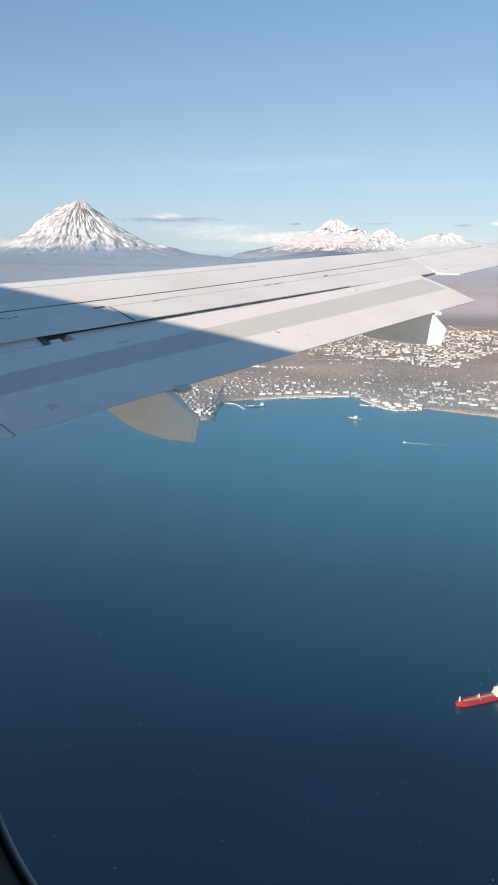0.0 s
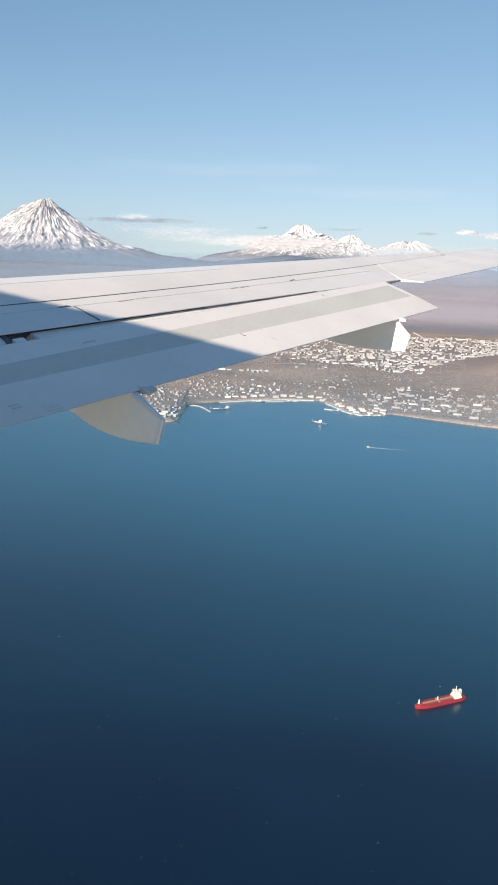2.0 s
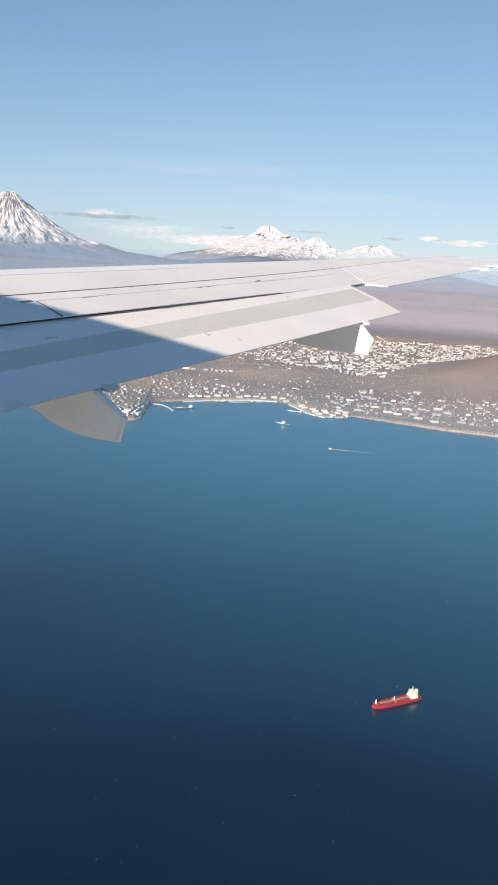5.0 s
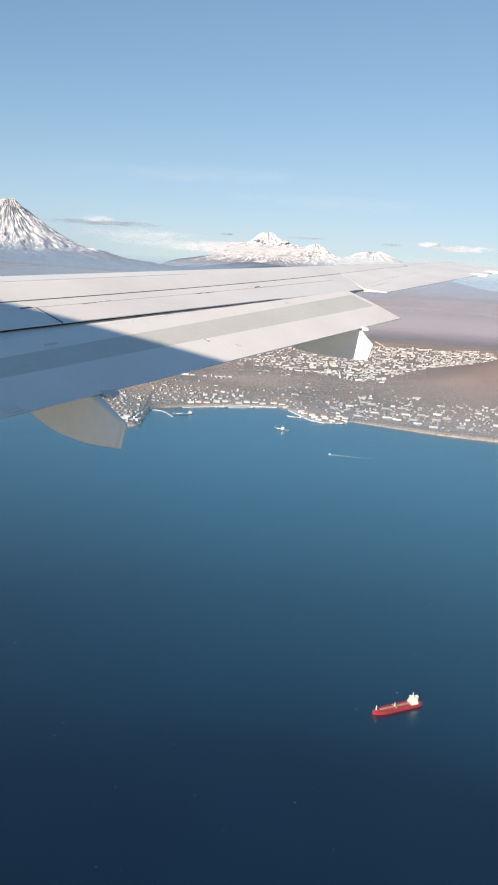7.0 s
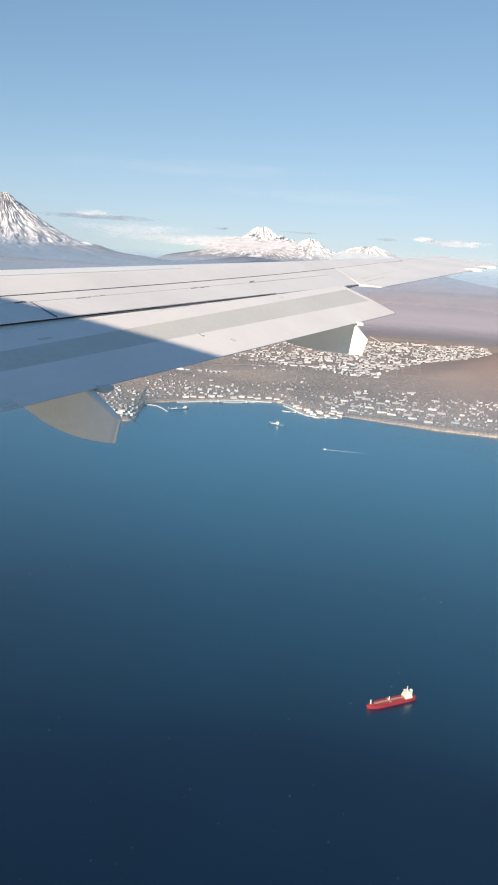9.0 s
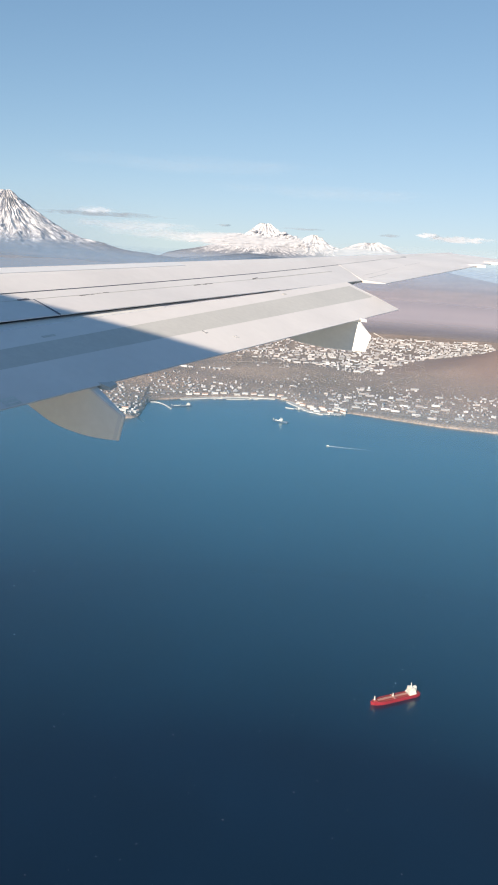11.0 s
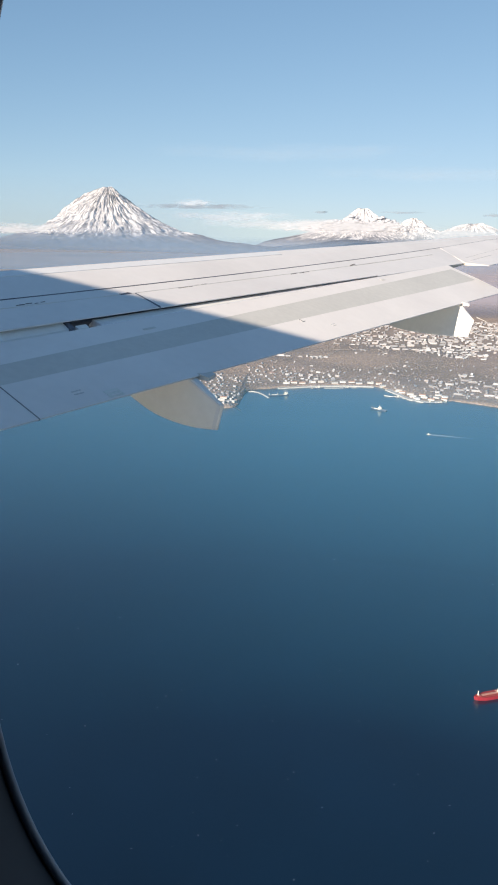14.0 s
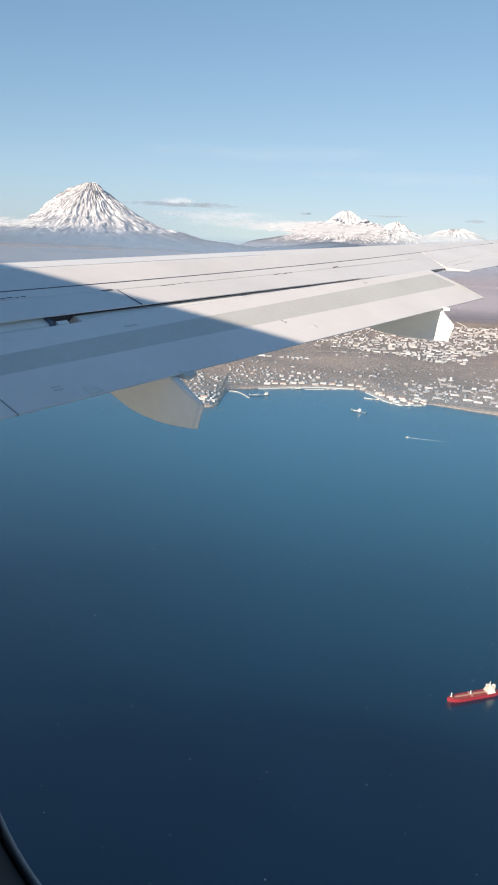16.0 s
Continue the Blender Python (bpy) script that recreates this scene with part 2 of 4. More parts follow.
def fairing(s, outline, half, keel=0.0):
    base = wl("TE", s)
    corner = outline[-4:-1]
    outline = rounded(outline, 1, len(outline) - 4)
    rings = []
    for k, shrink in ((-1.0, 0.97), (-0.8, 1.0), (0.8, 1.0), (1.0, 0.97)):
        ca = sum(a for a, _ in outline) / len(outline)
        cz = sum(z for _, z in outline) / len(outline)
        ring = []
        for a, z in outline:
            inner = -half * (1.0 + keel * min(1.0, max(0.0, -z / 0.5)))
            side = -inner * k if k < 0 else (half * k if a < 0.2 else inner + 0.03 * k)
            ring.append(base - FWD * (ca + (a - ca) * shrink) + UP * (cz + (z - cz) * shrink) + OUT * side)
        rings.append(ring)
    ob = plane_part("flap_fairing", loft(rings), M_FAIR, label="boat-shaped flap track fairing under the trailing edge")
    # bright strip on the rear edges, the light they catch put into its colour
    for (a0, z0), (a1, z1) in zip(corner, corner[1:]):
        quad = []
        for a, z, shrink in ((a0, z0, 0.975), (a1, z1, 0.975), (a1, z1, 0.935), (a0, z0, 0.935)):
            side = -half * (1.0 + keel * min(1.0, max(0.0, -z / 0.5))) - 0.004
            quad.append(base - FWD * (ca + (a - ca) * shrink) + UP * (cz + (z - cz) * shrink) + OUT * side)
        plane_part("edge_glint", loft([quad, [p + OUT * 0.02 for p in quad]]), M_BAND, ob)
    tip = base - FWD * outline[-3][0] + UP * (outline[-3][1] + 0.04)
    rod_a, rod_b = tip, tip - FWD * 0.20 - UP * 0.075
    ring = lambda c, r: [c + UP * r, c + OUT * r, c - UP * r, c - OUT * r]
    plane_part("static_wick", loft([ring(rod_a, 0.006), ring(rod_b, 0.003)]), M_STRIPE, ob)
    return ob


fairing(0.160, [(-1.80, 0.08), (-1.80, 0.03), (-1.30, -0.13), (-0.86, -0.33), (-0.52, -0.47), (-0.09, -0.535), (0.324, -0.52),
                (0.398, -0.25), (0.0, -0.03), (-0.5, 0.10)], 0.055)
fairing(0.791, [(-1.9, 0.05), (-1.8, -0.30), (-1.276, -0.51), (-0.853, -0.57), (-0.278, -0.60), (0.239, -0.58),
                (0.305, -0.28), (0.0, -0.05), (-0.5, 0.10)], 0.055, 3.6)

# small tabs on the trailing edge over each fairing
for s0, m in ((0.166, M_STRIPE), (0.796, M_WHITE)):
    rings = []
    for k in (0.0, 0.016):
        p = wl("TE", s0 + k)
        a = -FWD * (0.12 - 4 * k)
        rings.append([p + FWD * 0.1 + UP * 0.03, p + a - UP * 0.015, p + a - UP * 0.05, p + FWD * 0.1 - UP * 0.05])
    plane_part("flap_tab", loft(rings), m, label="small tab at the flap's trailing edge")


# stencilled marks and grime on the panels
def patch(name, ka, kb, s0, s1, q0, q1, material, parent=None, lift=0.004):
    n = (wl(ka, s0) - wl(kb, s0)).cross(OUT).normalized()
    n = n if n.z > 0 else -n
    p = [on_lines(ka, kb, s0, q0), on_lines(ka, kb, s1, q0), on_lines(ka, kb, s1, q1), on_lines(ka, kb, s0, q1)]
    top, low = [v + n * lift for v in p], [v - n * 0.004 for v in p]
    return plane_part(name, loft([low, top]), material, parent)


patch("stencil_square", "TE", "B1", 0.066, 0.080, 0.03, 0.24, M_PALE, flap_out)
patch("stencil_bar", "TE", "B1", 0.0685, 0.078, 0.075, 0.10, M_WHITE, flap_out, 0.006)
patch("stencil_bar", "TE", "B1", 0.0685, 0.078, 0.17, 0.195, M_WHITE, flap_out, 0.006)
for s0, q0 in ((0.043, 0.33), (0.043, 0.41), (0.427, 0.44), (0.427, 0.51)):
    patch("stencil_bar", "TE", "B1", s0, s0 + 0.0035, q0, q0 + 0.022, M_STENCIL, flap_out)
    patch("stencil_bar", "TE", "B1", s0 + 0.0045, s0 + 0.0085, q0, q0 + 0.022, M_STENCIL, flap_out)
patch("stencil_bar", "TE", "B1", 0.3905, 0.392, 0.86, 0.99, M_MARK, flap_out)
patch("stencil_bar", "TE", "B1", 0.392, 0.395, 0.86, 0.89, M_MARK, flap_out)
patch("worn_patch", "B2", "FT", 0.180, 0.196, 0.24, 0.34, M_STRIPE, flap_out)
patch("worn_patch", "B2", "FT", 0.700, 0.712, 0.42, 0.62, M_STRIPE, flap_out)
grime = random.Random(7)
for c0, c1, q0 in ((0.306, 0.358, 0.645), (0.095, 0.130, 0.725), (0.538, 0.590, 0.635), (0.225, 0.236, 0.68), (0.722, 0.742, 0.70)):
    for k in range(5):
        a = c0 + (c1 - c0) * (k + grime.uniform(0, 0.5)) / 5
        q = q0 + grime.uniform(-0.02, 0.025)
        patch("grime_mark", "SP", "HG", a, a + (c1 - c0) * grime.uniform(0.10, 0.24), q, q + grime.uniform(0.010, 0.024), M_GRIME, None, 0.0095)
# faint joints and hinge covers on the outer wing
for s0 in (1.84, 2.06):
    rings = []
    for k, w in ((-0.35, 0.008), (-0.15, 0.025), (0.12, 0.03), (0.3, 0.01)):
        p = outer_te(s0) - FWD * k
        rings.append([p + OUT * w + UP * 0.01, p + UP * (0.02 + w), p - OUT * w + UP * 0.01, p - UP * (0.02 + w)])
    plane_part("hinge_cover", loft(rings), M_WHITE, label="small white hinge cover on the trailing edge")
patch("hinge_fitting", "SP", "HG", 0.221, 0.236, 0.655, 0.69, M_DARK, None, 0.012)
for ua, xa, ub, xb, w in ((0.06, 0.80, 0.50, 0.72, 0.010), (0.06, 0.98, 0.28, 0.96, 0.018), (0.62, 0.70, 0.86, 0.70, 0.018)):
    plane_part("panel_seam", seam(lambda q: aileron_point(ua + (ub - ua) * q, xa + (xb - xa) * q), FWD, w, 6, 0.003), M_STENCIL)
# beam of the flap track, seen in the slot ahead of the flap
def slot_piece(name, s0, s1, f0, f1, z0, z1, material, label=""):
    rings = []
    for s2 in (s0, s1):
        p = wl("FT", s2)
        rings.append([p + FWD * f0 + UP * z0, p + FWD * f1 + UP * z1, p + FWD * (f1 + 0.02) - UP * 0.25, p + FWD * f0 - UP * 0.25])
    plane_part(name, loft(rings), material, label=label)


slot_piece("track_beam", 0.030, 0.117, 0.10, 0.24, 0.0, 0.09, M_FAIR, "pale beam of the flap track in the slot")
slot_piece("track_post", 0.117, 0.122, 0.08, 0.24, 0.01, 0.10, M_DARK)
slot_piece("track_bracket", 0.124, 0.136, 0.05, 0.10, 0.0, 0.025, M_FAIR)
# bare grey strip along the nose of the flap
strip_rings = []
for s2 in steps(0.150, 0.40, 12):
    p, nose = wl("FT", s2), FWD * 0.17 + UP * (0.055 - 0.075 * s2)
    low_q, high_q = 0.10, 0.95 - 1.2 * (s2 - 0.15)
    strip_rings.append([p + nose * low_q + UP * 0.0025, p + nose * high_q + UP * 0.0025, p + nose * high_q - UP * 0.006, p + nose * low_q - UP * 0.006])
plane_part("nose_strip", loft(strip_rings), M_FAIR, flap_out, "bare pale grey strip along the flap nose")
for s0, s1, q0, q1 in ((0.152, 0.162, 0.1, 0.45), (0.163, 0.170, 0.2, 0.5), (0.172, 0.176, 0.3, 0.55)):
    a0, a1 = wl("FT", s0), wl("FT", s1)
    lift0 = FWD * 0.17 + UP * (0.055 - 0.075 * s0)
    top = [a0 + lift0 * q0 + UP * 0.003, a1 + lift0 * q0 + UP * 0.003, a1 + lift0 * q1 + UP * 0.003, a0 + lift0 * q1 + UP * 0.003]
    plane_part("scuff_mark", loft([[v - UP * 0.006 for v in top], top]), M_BAND, flap_out)

# fuselage, with the cabin window that the camera looks through
YAW, NOSE_UP = -15.0, 6.0
fus = empty("fuselage")
fus.parent = airplane
fus.matrix_basis = pose(0, 0, 0, 0, 0, YAW) @ pose(0, 0, 0, 0, NOSE_UP, 0)
RAD, CY, CZ = 3.10, -2.86, -0.50
W_C, W_HW, W_HH, W_N = (0.0250, -0.072), 0.173, 0.225, 3.1


def window_ring(y, grow=0.0, n=120):
    pts = []
    for i in range(n):
        a = 2 * math.pi * i / n
        c, s = math.cos(a), math.sin(a)
        x = math.copysign(abs(c) ** (2 / W_N), c) * (W_HW + grow)
        z = math.copysign(abs(s) ** (2 / W_N), s) * (W_HH + grow)
        pts.append(Vector((W_C[0] + x, y, W_C[1] + z)))
    return pts


def hull_shell(rad, name, material, label):
    """A tube with a rectangular hole where the window unit sits."""
    x_cuts = [-13.5, -11, -8, -4, -1.5, -0.22, 0.31, 1.5, 4, 8, 14, 20, 26]
    z_lo, z_hi = -0.40, 0.20
    a_lo, a_hi = math.asin((z_lo - CZ) / rad), math.asin((z_hi - CZ) / rad)
    angles = [a_lo, a_hi] + [a_hi + (2 * math.pi + a_lo - a_hi) * i / 46 for i in range(1, 46)]
    verts = [(x, CY + rad * math.cos(a), CZ + rad * math.sin(a)) for x in x_cuts for a in angles]
    n, faces = len(angles), []
    for i in range(len(x_cuts) - 1):
        for j in range(n):
            if j == 0 and x_cuts[i] == -0.22:
                continue
            k = (j + 1) % n
            faces.append((i * n + j, i * n + k, (i + 1) * n + k, (i + 1) * n + j))
    faces += [tuple(range(n)), tuple(range((len(x_cuts) - 1) * n, len(x_cuts) * n))]
    return mesh_object(name, verts, faces, material, fus, label, smooth=False)


hull_shell(RAD, "fuselage_shell", M_HULL, "white painted fuselage skin")
hull_shell(RAD - 0.08, "cabin_lining", M_LINING, "dark cabin side lining")


def plate_with_hole(y, x0, x1, z0, z1, grow):
    """A flat plate pierced by the rounded window."""
    ring = window_ring(y, grow)
    n = len(ring)
    outer = []
    for p in ring:
        dx, dz = p.x - W_C[0], p.z - W_C[1]
        k = min((x1 - W_C[0]) / dx if dx > 1e-6 else 9e9, (x0 - W_C[0]) / dx if dx < -1e-6 else 9e9,
                (z1 - W_C[1]) / dz if dz > 1e-6 else 9e9, (z0 - W_C[1]) / dz if dz < -1e-6 else 9e9)
        outer.append(Vector((W_C[0] + dx * k, y, W_C[1] + dz * k)))
    return ring + outer, [(i, (i + 1) % n, n + (i + 1) % n, n + i) for i in range(n)]


mesh_object("window_panel", *plate_with_hole(0.112, -0.30, 0.41, -0.50, 0.30, 0.012), M_LINING, fus, "dark window surround")
mesh_object("window_outer_plate", *plate_with_hole(0.200, -0.30, 0.41, -0.50, 0.30, 0.0), M_HULL, fus)
reveal = loft([window_ring(0.113, 0.012), window_ring(0.15, 0.004), window_ring(0.200, 0.0)], cap=False)
mesh_object("window_reveal", reveal[0], reveal[1], M_LINING, fus, smooth=True)
rim = []
for i in range(8):
    a = 2 * math.pi * i / 8
    rim.append(window_ring(0.1975 + 0.0018 * math.cos(a), -0.0008 + 0.0017 * math.sin(a)))
rv, rf = loft(rim + [rim[0]], cap=False)
mesh_object("window_seal", rv, rf, M_RIM, fus, "rounded rubber window seal", smooth=True)
# ---- sea ----
def sea_material():
    m = mat("sea_water", (0.0006, 0.0105, 0.028), 0.30, var=0.25, scale=0.006, fine=0.05, fine_var=0.10, spec=0.75)
    nt = m.node_tree
    b = nt.nodes["Principled BSDF"]
    b.inputs["IOR"].default_value = 1.33
    b.inputs["Coat Weight"].default_value, b.inputs["Coat Roughness"].default_value = 1.0, 0.28
    b.inputs["Coat Tint"].default_value = (0.79, 0.955, 1.0, 1)
    tc = nt.nodes.new("ShaderNodeTexCoord")
    w = nt.nodes.new("ShaderNodeTexNoise")
    w.inputs["Scale"].default_value, w.inputs["Detail"].default_value = 0.9, 3
    nt.links.new(tc.outputs["Object"], w.inputs["Vector"])
    bp = nt.nodes.new("ShaderNodeBump")
    bp.inputs["Strength"].default_value, bp.inputs["Distance"].default_value = 0.03, 0.5
    nt.links.new(w.outputs[0], bp.inputs["Height"])
    nt.links.new(bp.outputs[0], b.inputs["Normal"])
    return m


M_SEA = sea_material()
# ---- land ----
COAST = [(-4000, 760), (-900, 600), (-300, 535), (-150, 500), (-100, 468), (-80, 445), (-66, 433), (-60, 429), (-44, 420), (-35, 417), (-25, 418), (-20.5, 422),
         (-19, 436), (-18, 452), (-16.5, 466), (-11, 472), (1.7, 478), (9, 480.5), (24, 485.5), (47, 490.5), (69, 489), (75, 482.5),
         (80.5, 470), (84.6, 453), (88.7, 446), (103, 445.5), (111, 448.5), (121, 442), (136, 432), (151, 422.5), (166, 414.5), (190, 404),
         (300, 352), (520, 232), (900, -10), (4000, -2100)]
CX, CYY = np.array([p[0] for p in COAST], float), np.array([p[1] for p in COAST], float)


def fbm(x, y, scale, octaves=4, seed=0.0):
    v, a, tot = 0.0, 1.0, 0.0
    for o in range(octaves):
        v += a * noise.noise(Vector((x / scale + seed, y / scale - seed, seed * 1.7)))
        tot += a
        a, scale = a * 0.5, scale * 0.5
    return v / tot


def coast(x):
    return float(np.interp(x, CX, CYY)) + 1.6 * fbm(x, 3.0, 14.0, 3, 5.1)


def bump_at(x, y, cx, cy, rx, ry, h):
    q = ((x - cx) / rx) ** 2 + ((y - cy) / ry) ** 2
    return h * math.exp(-q)


def shelf_drop(x, y):
    """The far plain falls away to the east."""
    q = max(0.0, min(1.0, (x - 820) / 260))
    return 0.05 * max(0.0, (x - 900) * 0.9 + (y - 2300)) * q * q * (3 - 2 * q)


def land_z(x, y):
    d = y - coast(x)
    if d < 0:
        return -2.0
    cape = 1.4 * max(0.0, min(1.0, (x + 95) / 15)) * max(0.0, min(1.0, (-19 - x) / 12)) * math.exp(-d / 22)
    bluff = 0.5 + 0.7 * max(0.0, min(1.0, (x - 100) / 40)) + cape
    z = bluff * min(1.0, d / 2.5) + 0.012 * min(d, 300)
    z += bump_at(x, y, 332, 545, 105, 85, 40) + bump_at(x, y, -60, 540, 70, 45, 9) + bump_at(x, y, 60, 588, 50, 26, 5)
    z += bump_at(x, y, -45, 432, 22, 12, 2.2) * min(1.0, d / 5) + bump_at(x, y, -200, 620, 120, 90, 12)
    z += bump_at(x, y, 940, 2850, 340, 260, 44) - shelf_drop(x, y)
    if x < -16 and y < 470:
        k, b = max(0.0, min(1.0, (-17.5 - x) / 10)), max(0.0, min(1.0, (y - 452) / 18))
        z = max(0.2, z * (k + (1 - k) * b))
    far = max(0.0, min(1.0, (y - 1100) / 2600))
    low = 1 - 0.85 * math.exp(-((x + 90) / 420) ** 2)
    z += 38 * far * far * low + max(0.0, 1.2 + 1.5 * fbm(x, y, 60, 4, 2.0)) * min(1.0, d / 40)
    z += far * low * 22 * max(0.0, fbm(x, y, 700, 5, 9.0) + 0.15)
    return z


ring_n = 144
sea_r = (120, 300, 600, 1200, 1800, 2200, 2600, 3100, 3700, 4300, 4900)
sea_v, sea_f = [(0, 0, 0)], []
for r in sea_r:
    for i in range(ring_n):
        x, y = r * math.cos(2 * math.pi * i / ring_n), r * math.sin(2 * math.pi * i / ring_n)
        drop = shelf_drop(x, y)
        sea_v.append((x, y, -drop - min(6.0, drop)))
for i in range(ring_n):
    sea_f.append((0, 1 + i, 1 + (i + 1) % ring_n))
for k in range(len(sea_r) - 1):
    for i in range(ring_n):
        a, b2 = 1 + k * ring_n, 1 + (k + 1) * ring_n
        sea_f.append((a + i, b2 + i, b2 + (i + 1) % ring_n, a + (i + 1) % ring_n))
tagged(mesh_object("water", sea_v, sea_f, M_SEA), "deep blue calm sea of a wide bay", "sea", kind="structure")

M_LAND = mat("bare_autumn_woodland", (0.31, 0.252, 0.212), 0.95, scale=0.012, var=0.25, tint=(0.38, 0.295, 0.242), fine=0.7,
             fine_var=0.45, bump=0.3, bump_scale=0.5, spec=0.1)


def russet_slopes(m, centre, near, far, colour):
    """Rust-brown birch scrub spreading round one hill."""
    nt = m.node_tree
    b = nt.nodes["Principled BSDF"]
    old = b.inputs["Base Color"].links[0].from_socket
    geo = nt.nodes.new("ShaderNodeNewGeometry")
    dist, wob = nt.nodes.new("ShaderNodeVectorMath"), nt.nodes.new("ShaderNodeTexNoise")
    dist.operation, dist.inputs[1].default_value = "DISTANCE", centre
    wob.inputs["Scale"].default_value, wob.inputs["Detail"].default_value = 0.02, 6
    nt.links.new(geo.outputs["Position"], dist.inputs[0])
    nt.links.new(geo.outputs["Position"], wob.inputs["Vector"])
    add, mr, mix = nt.nodes.new("ShaderNodeMath"), nt.nodes.new("ShaderNodeMapRange"), nt.nodes.new("ShaderNodeMix")
    add.operation, add.inputs[1].default_value = "MULTIPLY_ADD", 120.0
    nt.links.new(wob.outputs[0], add.inputs[0])
    nt.links.new(dist.outputs["Value"], add.inputs[2])
    mr.inputs[1].default_value, mr.inputs[2].default_value = near + 60, far + 60
    mr.inputs[3].default_value, mr.inputs[4].default_value = 0.75, 0.0
    nt.links.new(add.outputs[0], mr.inputs[0])
    mix.data_type = "RGBA"
    mix.inputs[7].default_value = (*colour, 1)
    nt.links.new(mr.outputs[0], mix.inputs[0])
    nt.links.new(old, mix.inputs[6])
    nt.links.new(mix.outputs[2], b.inputs["Base Color"])


russet_slopes(M_LAND, (300, 540, 20), 70.0, 170.0, (0.245, 0.165, 0.143))
xs = sorted(set([round(-120 + i * 2.5, 2) for i in range(161)] + [-120 - 6 * 1.09 ** i for i in range(76)] + [280 + 6 * 1.09 ** i for i in range(75)]))
ds = [0.0, 0.6, 1.2, 2.5, 4.5, 7] + [7 + 3.2 * i for i in range(1, 75)] + [247 + 6 * 1.075 ** i for i in range(0, 92)]
lv, lf, rows_n = [], [], len(ds)
for x in xs:
    c0 = coast(x)
    for d in ds:
        y = c0 + d
        r = math.hypot(x, y)
        if r > 4850:
            k = 4850 / r
            lv.append((x * k, y * k, land_z(x * k, y * k) if y * k > coast(x * k) else 1.0))
        else:
            lv.append((x, y, land_z(x, y) if d > 0 else -1.5))
for i in range(len(xs) - 1):
    for j in range(rows_n - 1):
        a = i * rows_n + j
        lf.append((a, a + rows_n, a + rows_n + 1, a + 1))
tagged(mesh_object("ground", lv, lf, M_LAND, smooth=True), "brown leafless wooded coast rising inland from the bay", "land", kind="structure")


# ---- volcanoes ----
def snow_material(name, line, soft, rock=(0.22, 0.20, 0.20), bare=(0.69, 0.83)):
    m = bpy.data.materials.new(name)
    m.use_nodes = True
    nt = m.node_tree
    b = nt.nodes["Principled BSDF"]
    b.inputs["Roughness"].default_value = 0.8
    b.inputs["Specular IOR Level"].default_value = 0.2
    tc = nt.nodes.new("ShaderNodeTexCoord")
    sep = nt.nodes.new("ShaderNodeSeparateXYZ")
    nt.links.new(tc.outputs["Object"], sep.inputs[0])
    n = nt.nodes.new("ShaderNodeTexNoise")
    n.inputs["Scale"].default_value, n.inputs["Detail"].default_value = 0.02, 8
    nt.links.new(tc.outputs["Object"], n.inputs["Vector"])
    add = nt.nodes.new("ShaderNodeMath")
    add.operation = "MULTIPLY_ADD"
    add.inputs[1].default_value = 90.0
    nt.links.new(n.outputs[0], add.inputs[0])
    nt.links.new(sep.outputs[2], add.inputs[2])
    mr = nt.nodes.new("ShaderNodeMapRange")
    mr.inputs[1].default_value, mr.inputs[2].default_value = line + 100 - soft, line + 100 + soft
    # wind-blown bare ribs in the snow, which reach down as fingers along its lower edge
    n2 = nt.nodes.new("ShaderNodeTexNoise")
    n2.inputs["Scale"].default_value, n2.inputs["Detail"].default_value = 1.0, 6
    ang = nt.nodes.new("ShaderNodeMath")
    ang.operation = "ARCTAN2"
    nt.links.new(sep.outputs[1], ang.inputs[0])
    nt.links.new(sep.outputs[0], ang.inputs[1])
    many = nt.nodes.new("ShaderNodeMath")
    many.operation, many.inputs[1].default_value = "MULTIPLY", 42.0
    nt.links.new(ang.outputs[0], many.inputs[0])
    down = nt.nodes.new("ShaderNodeMath")
    down.operation, down.inputs[1].default_value = "MULTIPLY", 0.022
    nt.links.new(sep.outputs[2], down.inputs[0])
    com = nt.nodes.new("ShaderNodeCombineXYZ")
    stray = nt.nodes.new("ShaderNodeTexNoise")
    stray.inputs["Scale"].default_value, stray.inputs["Detail"].default_value = 0.016, 5
    nt.links.new(tc.outputs["Object"], stray.inputs["Vector"])
    bent = nt.nodes.new("ShaderNodeMath")
    bent.operation, bent.inputs[1].default_value = "MULTIPLY_ADD", 8.0
    nt.links.new(stray.outputs[0], bent.inputs[0])
    nt.links.new(many.outputs[0], bent.inputs[2])
    nt.links.new(bent.outputs[0], com.inputs[0])
    nt.links.new(down.outputs[0], com.inputs[1])
    nt.links.new(com.outputs[0], n2.inputs["Vector"])
    n4 = nt.nodes.new("ShaderNodeTexNoise")
    n4.inputs["Scale"].default_value, n4.inputs["Detail"].default_value = 3.2, 5
    nt.links.new(com.outputs[0], n4.inputs["Vector"])
    blend = nt.nodes.new("ShaderNodeMath")
    blend.operation, blend.inputs[1].default_value = "MULTIPLY_ADD", 0.55
    nt.links.new(n4.outputs[0], blend.inputs[0])
    nt.links.new(n2.outputs[0], blend.inputs[2])
    finger = nt.nodes.new("ShaderNodeMath")
    finger.operation, finger.inputs[1].default_value = "MULTIPLY_ADD", 110.0
    nt.links.new(n2.outputs[0], finger.inputs[0])
    nt.links.new(add.outputs[0], finger.inputs[2])
    nt.links.new(finger.outputs[0], mr.inputs[0])
    mr2 = nt.nodes.new("ShaderNodeMapRange")
    mr2.inputs[1].default_value, mr2.inputs[2].default_value = bare
    nt.links.new(blend.outputs[0], mr2.inputs[0])
    mul = nt.nodes.new("ShaderNodeMath")
    mul.operation = "MULTIPLY"
    nt.links.new(mr.outputs[0], mul.inputs[0])
